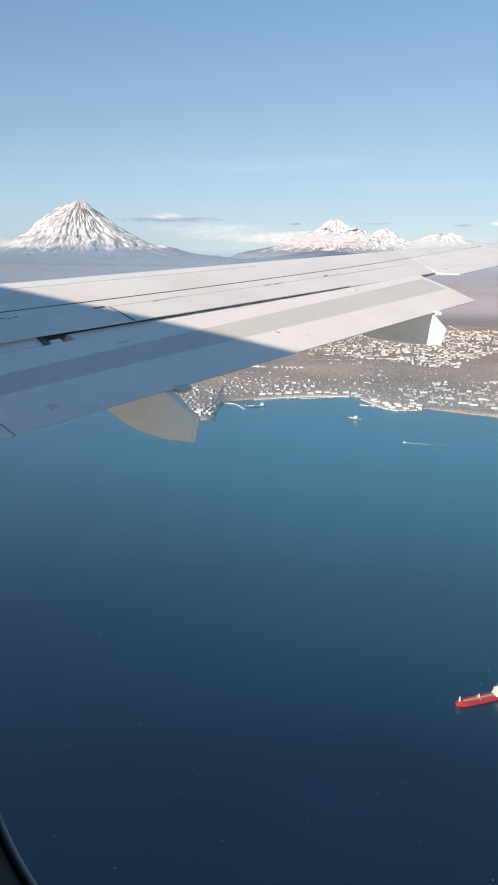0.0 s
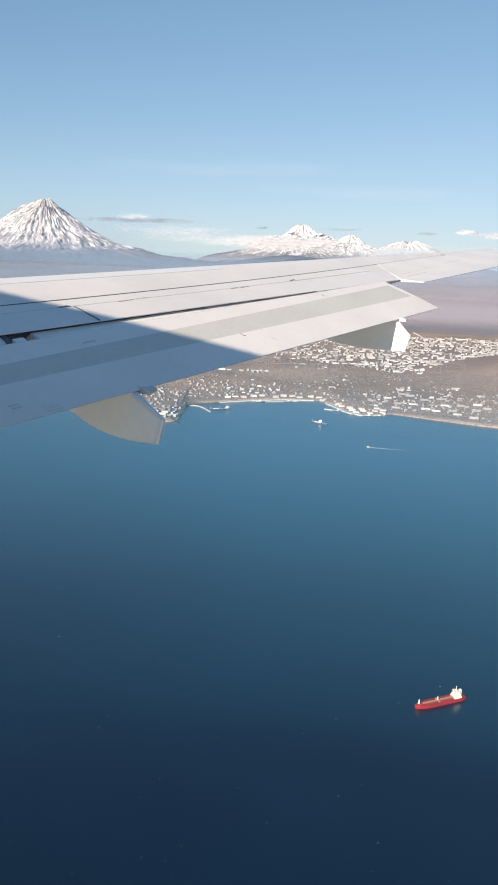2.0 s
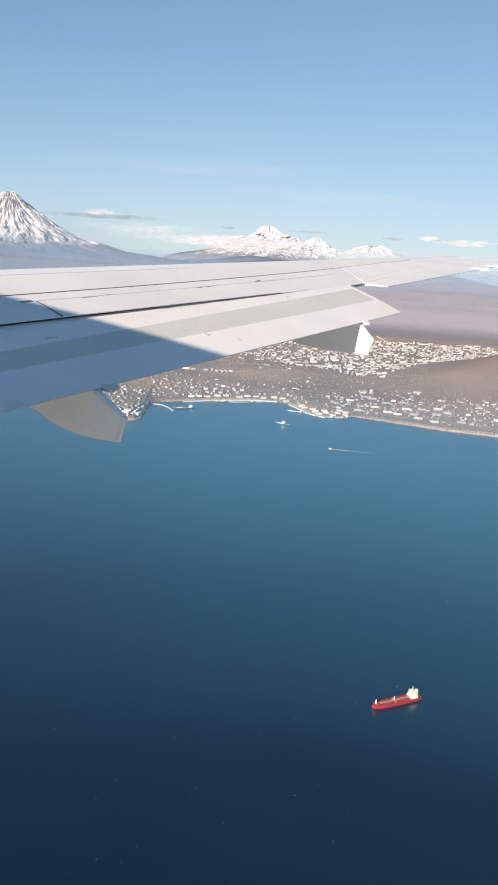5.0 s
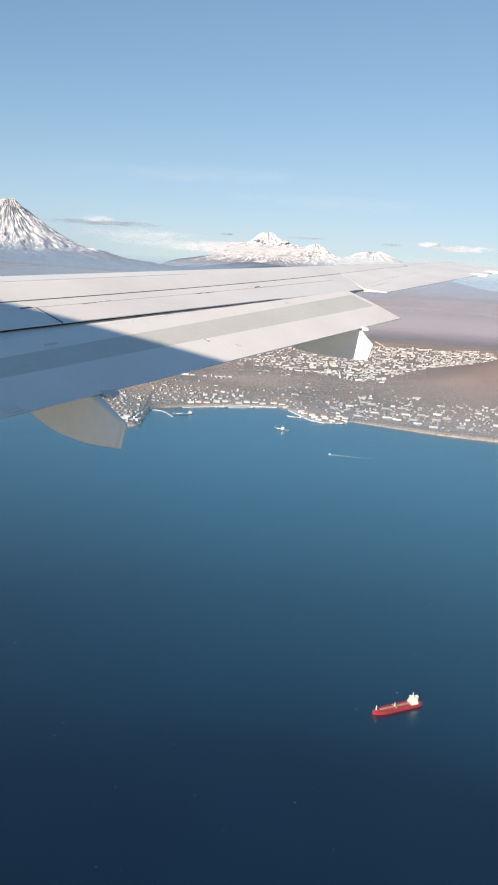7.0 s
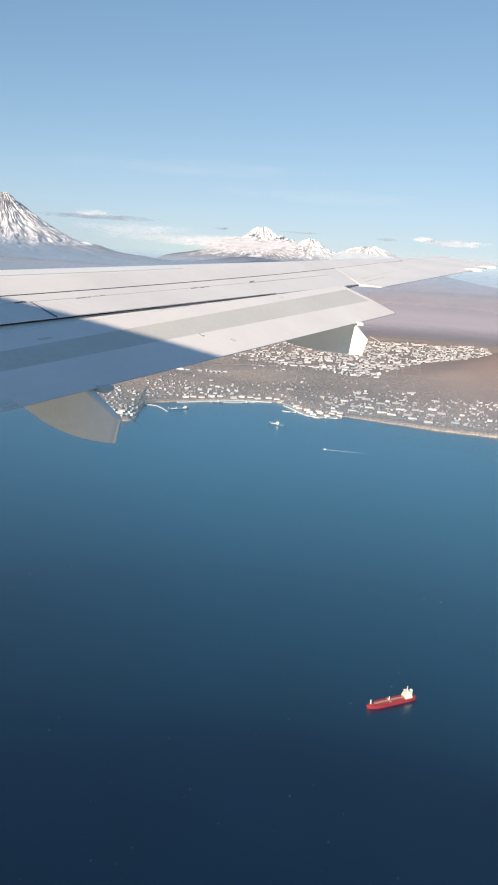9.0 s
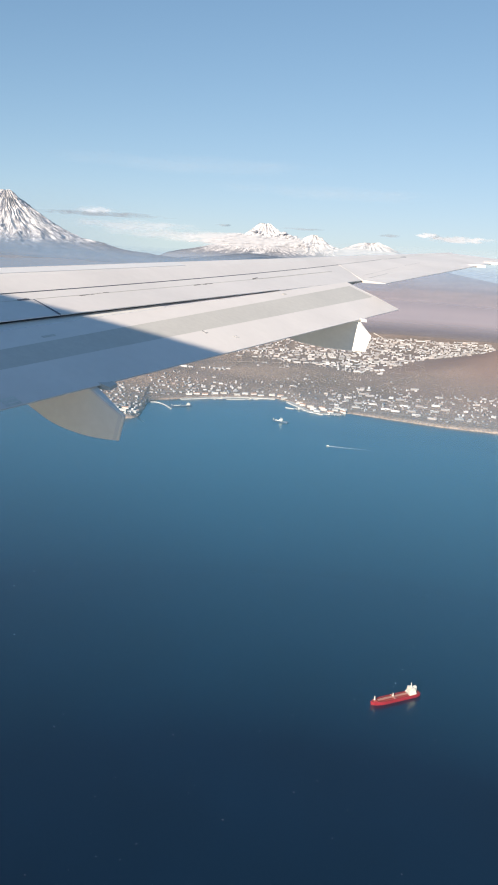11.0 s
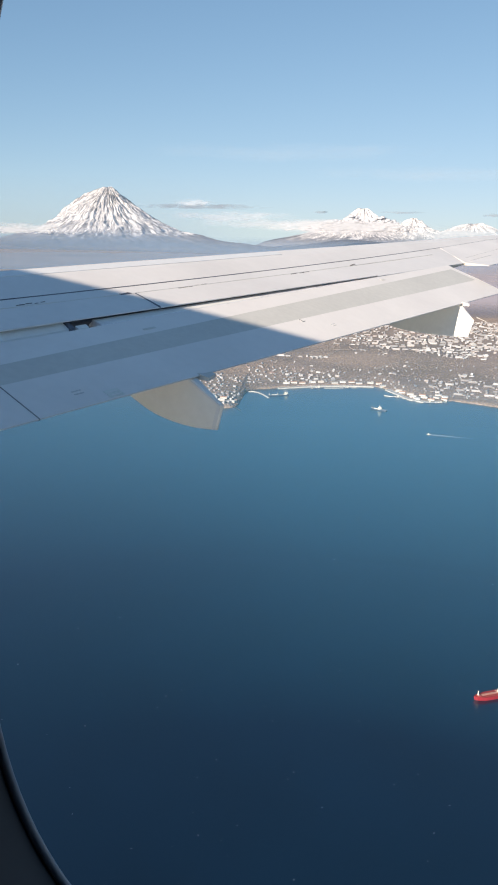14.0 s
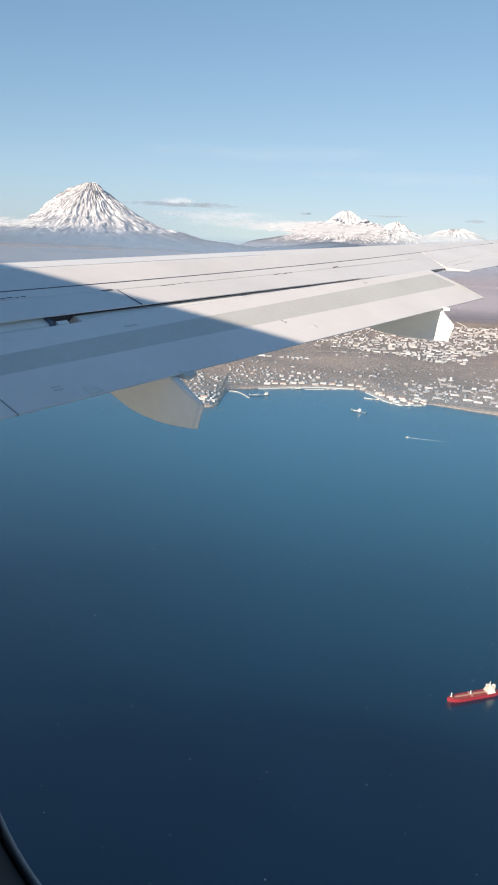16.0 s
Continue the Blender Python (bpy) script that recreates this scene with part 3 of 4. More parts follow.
    nt.links.new(mr2.outputs[0], mul.inputs[1])
    mix = nt.nodes.new("ShaderNodeMix")
    mix.data_type = "RGBA"
    mix.inputs[6].default_value, mix.inputs[7].default_value = (*rock, 1), (0.74, 0.73, 0.74, 1)
    nt.links.new(mul.outputs[0], mix.inputs[0])
    nt.links.new(mix.outputs[2], b.inputs["Base Color"])
    return m


def ridged(p, octaves=4):
    v, amp, tot = 0.0, 1.0, 0.0
    for o in range(octaves):
        r = 1 - abs(noise.noise(p)) * 2.2
        v += amp * r * r
        tot += amp
        amp, p = amp * 0.55, p * 2.07 + Vector((3.1, 1.7, 5.3))
    return v / tot


def volcano(name, label, cx, cy, profile, material, ribs, rib_depth, seed, n_a=240, n_r=90, crater=0.0, shoulder=0.0):
    """A cone with gullied flanks. profile: radius and height pairs."""
    pr, pz = [p[0] for p in profile], [p[1] for p in profile]
    rmax = pr[-1]
    verts, faces = [], []
    for i in range(n_r + 1):
        r = rmax * (i / n_r) ** 1.35
        for j in range(n_a):
            a = 2 * math.pi * j / n_a
            wob = 1 + 0.10 * noise.noise(Vector((math.cos(a) * 1.3 + seed, math.sin(a) * 1.3, 0.3)))
            wob += shoulder * max(0.0, math.cos(a - 3.3)) ** 2 * math.exp(-(r / 190.0) ** 2) * min(1.0, r / 40)
            x, y = r * math.cos(a) * wob, r * math.sin(a) * wob
            z = float(np.interp(r, pr, pz))
            k = min(1.0, r / (rmax * 0.05)) * max(0.0, 1 - (r / rmax) ** 1.2)
            turn = a + 0.22 * fbm(x, y, 170, 3, seed) + 0.08 * fbm(x, y, 45, 2, seed + 4)
            rib = ridged(Vector((math.cos(turn) * ribs, math.sin(turn) * ribs, seed + r * 0.0028)), 4)
            z += rib_depth * k * (1.5 * rib - 0.75)
            z += 3.0 * fbm(x, y, 60, 3, seed) * min(1, z / 60 if z > 0 else 0)
            if crater and r < crater:
                z -= 6 * (1 - r / crater)
            verts.append((x, y, z))
    for i in range(n_r):
        for j in range(n_a):
            k = (j + 1) % n_a
            faces.append((i * n_a + j, (i + 1) * n_a + j, (i + 1) * n_a + k, i * n_a + k))
    ob = mesh_object(name, verts, faces, material, smooth=True)
    ob.location = (cx, cy, 0)
    return tagged(ob, label, "mountain", kind="structure")


M_SNOW_A = snow_material("snow_over_rock", 84, 8, rock=(0.21, 0.205, 0.22), bare=(0.70, 0.84))
# rock of the farther peaks: distance haze put in as a bluish grey
M_SNOW_B = snow_material("snow_and_hazed_rock", 74, 12, rock=(0.25, 0.26, 0.29), bare=(0.66, 0.82))
volcano("volcano", "tall snow-capped cone volcano with gullied flanks and bare foot", -850, 3905,
        [(0, 306), (22, 304), (36, 293), (60, 271), (130, 222), (240, 152), (320, 118), (380, 90), (460, 76), (600, 44), (800, 26), (1400, -20)],
        M_SNOW_A, 6.5, 21, 3.0, n_a=420, n_r=150, shoulder=0.8)
volcano("volcano", "flat-topped snowy volcano rising out of cloud", 515, 4560,
        [(0, 224), (24, 232), (45, 220), (120, 165), (260, 105), (420, 70), (560, 40), (700, -20)], M_SNOW_B, 4.0, 16, 11.0, crater=24)
volcano("mountain", "jagged snowy side peak beside the volcano", 800, 4480,
        [(0, 182), (30, 165), (110, 120), (240, 85), (380, 40), (460, -20)], M_SNOW_B, 3.0, 26, 21.0)
volcano("mountain", "broad snow-covered mountain on the horizon", 1130, 4420,
        [(0, 148), (60, 146), (110, 128), (200, 96), (330, 60), (420, -20)], M_SNOW_B, 3.0, 18, 33.0)

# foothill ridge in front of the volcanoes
# the blue of distance haze is put into the hills' base colour
M_HILL = mat("haze_blue_wooded_hills", (0.14, 0.15, 0.18), 0.95, scale=0.004, var=0.18, fine=0.03, fine_var=0.12, spec=0.1)
hv, hf, HN, HM = [], [], 160, 26
for i in range(HN + 1):
    x = -1500 + 2500 * i / HN
    ridge = 8 + 66 * math.exp(-((x - 380) / 330) ** 2) + 12 * fbm(x, 0, 400, 4, 7.7)
    ridge *= max(0.0, min(1.0, (1000 - x) / 350))
    for j in range(HM + 1):
        q = j / HM
        y = 3050 + 900 * q - 0.05 * abs(x)
        z = ridge * math.sin(math.pi * min(1, q * 0.95 + 0.02)) ** 0.8 * (1 + 0.3 * fbm(x, y, 220, 4, 1.3)) - 3 - shelf_drop(x, y)
        hv.append((x, y, z))
for i in range(HN):
    for j in range(HM):
        a = i * (HM + 1) + j
        hf.append((a, a + HM + 1, a + HM + 2, a + 1))
tagged(mesh_object("foothills", hv, hf, M_HILL, smooth=True), "low foothills below the volcanoes, haze blue put into their colour", "hills", kind="structure")

# ---- distance haze put into tinted upright sheets over sea and plain ----
def haze_veil_material(density, air, reach, fade=None, foot=42.0, side=None):
    m = bpy.data.materials.new("tinted_haze_veil")
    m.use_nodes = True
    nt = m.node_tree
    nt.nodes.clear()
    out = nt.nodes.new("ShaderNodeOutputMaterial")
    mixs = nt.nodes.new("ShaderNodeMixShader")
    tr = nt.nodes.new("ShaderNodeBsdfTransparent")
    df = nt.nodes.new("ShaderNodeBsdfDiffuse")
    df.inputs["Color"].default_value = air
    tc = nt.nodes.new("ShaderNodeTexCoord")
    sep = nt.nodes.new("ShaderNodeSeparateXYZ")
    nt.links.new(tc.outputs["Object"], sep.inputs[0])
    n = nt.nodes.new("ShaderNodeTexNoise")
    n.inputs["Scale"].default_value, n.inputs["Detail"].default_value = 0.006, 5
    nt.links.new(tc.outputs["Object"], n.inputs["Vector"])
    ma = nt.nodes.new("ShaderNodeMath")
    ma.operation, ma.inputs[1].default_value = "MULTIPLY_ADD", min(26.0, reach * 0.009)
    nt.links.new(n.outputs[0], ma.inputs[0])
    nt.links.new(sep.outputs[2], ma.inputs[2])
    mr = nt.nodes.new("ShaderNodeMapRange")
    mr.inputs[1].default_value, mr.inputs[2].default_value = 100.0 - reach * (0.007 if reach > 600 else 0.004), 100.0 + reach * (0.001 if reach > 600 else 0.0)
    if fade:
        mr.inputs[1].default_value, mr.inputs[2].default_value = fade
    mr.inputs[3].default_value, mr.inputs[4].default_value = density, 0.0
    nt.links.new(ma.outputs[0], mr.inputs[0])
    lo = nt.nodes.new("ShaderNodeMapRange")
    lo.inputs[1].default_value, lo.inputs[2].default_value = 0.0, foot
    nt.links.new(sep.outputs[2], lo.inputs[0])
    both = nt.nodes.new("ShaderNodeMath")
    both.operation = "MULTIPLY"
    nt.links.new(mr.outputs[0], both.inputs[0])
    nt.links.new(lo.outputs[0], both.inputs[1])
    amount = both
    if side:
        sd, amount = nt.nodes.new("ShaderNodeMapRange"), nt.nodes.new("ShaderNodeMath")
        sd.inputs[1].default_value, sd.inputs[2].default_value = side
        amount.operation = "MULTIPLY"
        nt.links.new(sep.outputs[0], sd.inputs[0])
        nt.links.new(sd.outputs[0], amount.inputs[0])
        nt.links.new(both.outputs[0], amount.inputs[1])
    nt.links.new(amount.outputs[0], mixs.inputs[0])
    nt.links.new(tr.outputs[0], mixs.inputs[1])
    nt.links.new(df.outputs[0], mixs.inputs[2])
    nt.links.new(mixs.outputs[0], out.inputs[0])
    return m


# the two nearest sheets are added to colour and brighten the sea
SEA_TINT, AIR_SHORE, AIR_FAR = (0.03, 0.207, 0.37, 1), (0.08, 0.22, 0.375, 1), (0.16, 0.245, 0.37, 1)
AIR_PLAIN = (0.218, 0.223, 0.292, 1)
VEILS = ((132, 0.085, SEA_TINT, (79.0, 88.5), -0.085, 42.0, (-70.0, 10.0)), (215, 0.13, SEA_TINT, (51.0, 62.0), -0.085, 42.0, None),
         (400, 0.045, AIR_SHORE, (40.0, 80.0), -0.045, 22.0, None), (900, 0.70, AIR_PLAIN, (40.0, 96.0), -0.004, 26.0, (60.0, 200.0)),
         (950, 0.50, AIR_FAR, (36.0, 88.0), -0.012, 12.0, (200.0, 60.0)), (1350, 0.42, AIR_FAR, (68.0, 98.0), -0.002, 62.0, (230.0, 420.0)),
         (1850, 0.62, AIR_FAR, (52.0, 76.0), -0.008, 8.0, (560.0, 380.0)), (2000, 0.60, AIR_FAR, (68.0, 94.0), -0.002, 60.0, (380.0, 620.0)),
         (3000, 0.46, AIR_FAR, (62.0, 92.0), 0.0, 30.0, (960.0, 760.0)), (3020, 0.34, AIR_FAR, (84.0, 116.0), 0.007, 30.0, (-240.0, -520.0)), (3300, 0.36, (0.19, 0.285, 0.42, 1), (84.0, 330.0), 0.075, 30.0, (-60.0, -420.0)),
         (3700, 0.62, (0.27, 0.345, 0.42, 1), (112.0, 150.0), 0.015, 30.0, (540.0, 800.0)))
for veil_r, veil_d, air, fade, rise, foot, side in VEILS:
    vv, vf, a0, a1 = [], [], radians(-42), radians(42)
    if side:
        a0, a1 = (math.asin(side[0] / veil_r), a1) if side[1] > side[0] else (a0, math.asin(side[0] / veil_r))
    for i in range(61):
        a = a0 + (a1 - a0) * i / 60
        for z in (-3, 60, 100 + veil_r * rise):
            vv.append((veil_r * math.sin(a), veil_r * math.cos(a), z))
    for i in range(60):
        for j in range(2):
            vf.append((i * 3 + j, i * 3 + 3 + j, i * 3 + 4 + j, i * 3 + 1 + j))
    tagged(mesh_object("mist", vv, vf, haze_veil_material(veil_d, air, veil_r, fade, foot, side)), "thin upright tinted sheet with distance haze put into its colour", "mist", kind="stuff")


# ---- clouds ----
def cloud_material(name, colour):
    m = bpy.data.materials.new(name)
    m.use_nodes = True
    nt = m.node_tree
    nt.nodes.clear()
    out = nt.nodes.new("ShaderNodeOutputMaterial")
    d, t = nt.nodes.new("ShaderNodeBsdfDiffuse"), nt.nodes.new("ShaderNodeBsdfTranslucent")
    tc, n = nt.nodes.new("ShaderNodeTexCoord"), nt.nodes.new("ShaderNodeTexNoise")
    n.inputs["Scale"].default_value, n.inputs["Detail"].default_value = 0.03, 6
    nt.links.new(tc.outputs["Object"], n.inputs["Vector"])
    mix = nt.nodes.new("ShaderNodeMix")
    mix.data_type = "RGBA"
    mix.inputs[6].default_value = (*[c * 0.9 for c in colour], 1)
    mix.inputs[7].default_value = (*colour, 1)
    nt.links.new(n.outputs[0], mix.inputs[0])
    for s in (d, t):
        nt.links.new(mix.outputs[2], s.inputs["Color"])
    half = nt.nodes.new("ShaderNodeMixShader")
    half.inputs[0].default_value = 0.38
    nt.links.new(d.outputs[0], half.inputs[1])
    nt.links.new(t.outputs[0], half.inputs[2])
    nt.links.new(half.outputs[0], out.inputs[0])
    return m


M_CLOUD = cloud_material("white_cloud", (0.76, 0.78, 0.83))
ICO = bmesh.new()
bmesh.ops.create_icosphere(ICO, subdivisions=2, radius=1.0)
ICO.verts.ensure_lookup_table()
PUFF_V = [v.co.copy() for v in ICO.verts]
PUFF_F = [tuple(v.index for v in f.verts) for f in ICO.faces]
ICO.free()


def wisp_material(name, colour, cover, grain, edge=(0.15, 1.05)):
    m = bpy.data.materials.new(name)
    m.use_nodes = True
    nt = m.node_tree
    nt.nodes.clear()
    out = nt.nodes.new("ShaderNodeOutputMaterial")
    d, t, tr = nt.nodes.new("ShaderNodeBsdfDiffuse"), nt.nodes.new("ShaderNodeBsdfTranslucent"), nt.nodes.new("ShaderNodeBsdfTransparent")
    for sh in (d, t):
        sh.inputs["Color"].default_value = (*colour, 1)
    half, thin = nt.nodes.new("ShaderNodeMixShader"), nt.nodes.new("ShaderNodeMixShader")
    half.inputs[0].default_value = 0.4
    nt.links.new(d.outputs[0], half.inputs[1])
    nt.links.new(t.outputs[0], half.inputs[2])
    tc = nt.nodes.new("ShaderNodeTexCoord")
    mp = nt.nodes.new("ShaderNodeMapping")
    mp.inputs["Location"].default_value, mp.inputs["Scale"].default_value = (-1, 0, -1), (2, 0, 2)
    nt.links.new(tc.outputs["Generated"], mp.inputs[0])
    ln = nt.nodes.new("ShaderNodeVectorMath")
    ln.operation = "LENGTH"
    nt.links.new(mp.outputs[0], ln.inputs[0])
    n = nt.nodes.new("ShaderNodeTexNoise")
    n.inputs["Scale"].default_value, n.inputs["Detail"].default_value = grain, 4
    sq = nt.nodes.new("ShaderNodeMapping")
    sq.inputs["Scale"].default_value = (1, 1, 4)
    nt.links.new(tc.outputs["Object"], sq.inputs[0])
    nt.links.new(sq.outputs[0], n.inputs["Vector"])
    sub = nt.nodes.new("ShaderNodeMath")
    sub.operation, sub.inputs[1].default_value = "MULTIPLY_ADD", 2.2
    neg = nt.nodes.new("ShaderNodeMath")
    neg.operation, neg.inputs[1].default_value = "MULTIPLY", -1.0
    nt.links.new(ln.outputs["Value"], neg.inputs[0])
    nt.links.new(n.outputs[0], sub.inputs[0])
    nt.links.new(neg.outputs[0], sub.inputs[2])
    mr = nt.nodes.new("ShaderNodeMapRange")
    mr.inputs[1].default_value, mr.inputs[2].default_value = edge
    mr.inputs[3].default_value, mr.inputs[4].default_value = 0.0, cover
    nt.links.new(sub.outputs[0], mr.inputs[0])
    rim_fade, cov = nt.nodes.new("ShaderNodeMapRange"), nt.nodes.new("ShaderNodeMath")
    rim_fade.inputs[1].default_value, rim_fade.inputs[2].default_value = 0.98, 0.55
    nt.links.new(ln.outputs["Value"], rim_fade.inputs[0])
    cov.operation = "MULTIPLY"
    nt.links.new(mr.outputs[0], cov.inputs[0])
    nt.links.new(rim_fade.outputs[0], cov.inputs[1])
    nt.links.new(cov.outputs[0], thin.inputs[0])
    nt.links.new(tr.outputs[0], thin.inputs[1])
    nt.links.new(half.outputs[0], thin.inputs[2])
    nt.links.new(thin.outputs[0], out.inputs[0])
    return m


def wisp(label, x, y, z, length, height, colour, cover, seed, grain=0.012, edge=(0.15, 1.05)):
    """A thin, ragged stratus streak far off."""
    n, verts, faces = 24, [], []
    for i in range(n + 1):
        q = i / n - 0.5
        for k in (-0.5, 0.0, 0.5):
            verts.append((q * length, 18 * math.sin(q * 5 + seed) + 30 * q * q, k * height + 4 * math.sin(q * 9 + seed)))
    for i in range(n):
        for k in range(2):
            faces.append((i * 3 + k, i * 3 + 3 + k, i * 3 + 4 + k, i * 3 + 1 + k))
    ob = mesh_object("cloud", verts, faces, wisp_material("thin_cloud", colour, cover, grain, edge), smooth=True)
    ob.location = (x, y, z)
    return tagged(ob, label, "cloud", kind="stuff")


def cloud_bank(label, x0, x1, y, base, crest, radius, puffs, seed, depth=60.0):
    """A heaped cloud of many small puffs. crest: how high it stands at even steps along it."""
    rng = random.Random(seed)
    pieces = []
    at = [i / (len(crest) - 1) for i in range(len(crest))]
    while len(pieces) < puffs:
        u = rng.random()
        top = float(np.interp(u, at, crest)) * (0.8 + 0.35 * noise.noise(Vector((u * 11, seed, 0))))
        if top < rng.uniform(0, max(crest)):
            continue
        q = rng.random() ** 0.8
        r = radius * rng.uniform(0.45, 1.1) * (1.15 - 0.5 * q) * (0.3 + 0.7 * top / max(crest))
        x, z, yy = x0 + (x1 - x0) * u, base + q * top, y + rng.uniform(-0.5, 0.5) * depth + q * depth * 0.5
        off = Vector((rng.uniform(0, 90), rng.uniform(0, 90), 0))
        vs = []
        for p in PUFF_V:
            k = 1 + 0.18 * noise.fractal(p * 1.8 + off, 0.8, 2.0, 4)
            vs.append((x + p.x * r * 1.5 * k, yy + p.y * r * 1.4 * k, z + max(p.z, -0.45) * r * 0.8 * k))
        pieces.append((vs, PUFF_F))
    v, f = join(pieces)
    return tagged(mesh_object("cloud", v, f, M_CLOUD, smooth=True), label, "cloud", kind="stuff")


# the first tone puts a cloud's shaded side into the streaks' colour
STREAK_SHADE, SOFT = (0.29, 0.35, 0.42), (0.57, 0.62, 0.69)
wisp("long thin grey cloud streak over the saddle", -370, 3720, 212, 760, 26, STREAK_SHADE, 1.0, 1.0, 0.016)
wisp("soft white cloud cap above a grey streak", -400, 3740, 228, 250, 44, SOFT, 0.75, 9.0, 0.026)
wisp("pale ragged cloud low in the saddle", -260, 4250, 178, 900, 66, SOFT, 0.6, 2.0, 0.010)
wisp("pale ragged cloud low in the saddle", -120, 4260, 140, 760, 56, SOFT, 0.6, 5.0, 0.010)
wisp("small grey cloud streak above the peaks", 1147, 4081, 192, 130, 18, STREAK_SHADE, 0.9, 3.0)
wisp("thin grey cloud streak near the flat summit", 690, 4250, 206, 300, 12, STREAK_SHADE, 0.7, 4.0)
wisp("thin grey cloud streak over the cumulus bank", 230, 3900, 196, 110, 12, STREAK_SHADE, 0.7, 4.6)
wisp("soft white cloud edge along the cumulus bank", 200, 2300, 116, 600, 46, (0.66, 0.69, 0.75), 0.8, 6.0, 0.022, (-0.1, 0.75))
wisp("soft white cloud edge against the tall volcano", -790, 2300, 102, 420, 36, SOFT, 1.0, 7.0, 0.021)
wisp("soft white cumulus over the far horizon", 1120, 2960, 166, 380, 34, SOFT, 1.0, 8.0, 0.024, (0.3, 0.9))
wisp("soft white cumulus over the far horizon", 990, 2980, 176, 110, 24, SOFT, 1.0, 3.3, 0.03, (0.3, 0.9))
wisp("faint cirrus streak high in the haze", 640, 3200, 330, 1200, 70, SOFT, 0.16, 5.5, 0.006, (0.2, 1.3))
wisp("faint cirrus streak high in the haze", 60, 3300, 420, 1500, 90, SOFT, 0.12, 2.9, 0.005, (0.2, 1.3))
cloud_bank("heaped white cumulus bank below the snowy summits", 40, 580, 3045, 104, [3, 12, 27, 44, 60, 58, 62, 66, 46, 24, 5], 12.0, 560, 4, 30.0)
cloud_bank("white cumulus drifting against the tall volcano's flank", -1180, -770, 2920, 84, [26, 30, 22, 26, 16, 10, 4], 9.0, 130, 8, 40.0)

# ---- town ----
def island_material(name, ramp, rough=0.8):
    m = bpy.data.materials.new(name)
    m.use_nodes = True
    nt = m.node_tree
    b = nt.nodes["Principled BSDF"]
    b.inputs["Roughness"].default_value = rough
    g = nt.nodes.new("ShaderNodeNewGeometry")
    cr = nt.nodes.new("ShaderNodeValToRGB")
    cr.color_ramp.interpolation = "CONSTANT"
    while len(cr.color_ramp.elements) < len(ramp):
        cr.color_ramp.elements.new(0.5)
    for i, c in enumerate(ramp):
        cr.color_ramp.elements[i].position = i / len(ramp)
        cr.color_ramp.elements[i].color = (*c, 1)
    nt.links.new(g.outputs["Random Per Island"], cr.inputs[0])
    nt.links.new(cr.outputs[0], b.inputs["Base Color"])
    return m


def object_material(name, ramp, rough=0.8):
    m = island_material(name, ramp, rough)
    nt = m.node_tree
    info = nt.nodes.new("ShaderNodeObjectInfo")
    ramp_node = [n for n in nt.nodes if n.type == "VALTORGB"][0]
    nt.links.new(info.outputs["Random"], ramp_node.inputs[0])
    return m


WALLS = [(0.45, 0.44, 0.45), (0.34, 0.33, 0.33), (0.56, 0.56, 0.57), (0.28, 0.26, 0.26), (0.39, 0.36, 0.35), (0.25, 0.25, 0.26), (0.47, 0.46, 0.47)]
ROOFS = [(0.34, 0.34, 0.36), (0.45, 0.44, 0.45), (0.25, 0.24, 0.24), (0.52, 0.52, 0.53), (0.29, 0.21, 0.19), (0.24, 0.26, 0.29)]
M_WALLS_ISL, M_ROOFS_ISL = island_material("town_walls", WALLS), island_material("town_roofs", ROOFS)
M_WALLS_OBJ, M_ROOFS_OBJ = object_material("house_walls", WALLS), object_material("house_roofs", ROOFS)


def gable(cx, cy, cz, sx, sy, h, turn):
    c, s = math.cos(turn), math.sin(turn)
    pts = [(-1, -1, 0), (1, -1, 0), (1, 1, 0), (-1, 1, 0), (-1, 0, 1), (1, 0, 1)]
    vs = [(cx + x * sx / 2 * c - y * sy / 2 * s, cy + x * sx / 2 * s + y * sy / 2 * c, cz + z * h) for x, y, z in pts]
    return vs, [(0, 1, 5, 4), (2, 3, 4, 5), (1, 2, 5), (3, 0, 4), (3, 2, 1, 0)]


rng = random.Random(41)


def inland(x, y, margin=3.0):
    return y - coast(x) > margin


# built-up quarters: outline, how full, kind of building
QUARTERS = [
    ([(16, 705), (30, 668), (75, 648), (112, 610), (138, 578), (160, 562), (188, 596), (228, 636), (258, 660), (330, 730), (360, 820), (40, 820)], 0.72, "block"),
    ([(-140, 690), (16, 690), (40, 820), (-140, 820)], 0.45, "block"),
    ([(2, 569), (40, 563), (42, 570), (4, 575)], 0.9, "block"),
    ([(64, 580), (90, 578), (92, 604), (66, 606)], 0.35, "house"),
    ([(-64, 462), (-24, 458), (-18, 490), (-50, 500), (-66, 482)], 0.62, "house"),
    ([(-46, 424), (-22, 424), (-22, 456), (-46, 446)], 0.30, "house"),
    ([(-20, 476), (8, 484), (40, 496), (40, 524), (8, 530), (-22, 520)], 0.55, "house"),
    ([(-26, 520), (34, 526), (30, 556), (-30, 550)], 0.14, "house"),
    ([(62, 496), (84, 486), (100, 500), (104, 560), (80, 560)], 0.34, "house"),
    ([(92, 458), (112, 456), (138, 446), (168, 430), (178, 500), (150, 520), (108, 504)], 0.36, "block"),
    ([(92, 458), (112, 456), (138, 442), (168, 424), (200, 412), (240, 394), (250, 452), (206, 474), (170, 500), (108, 512)], 0.55, "house"),
    ([(110, 506), (160, 520), (165, 545), (120, 545)], 0.16, "house"),
    ([(-120, 486), (-70, 478), (-60, 530), (-130, 540)], 0.2, "house"),
]


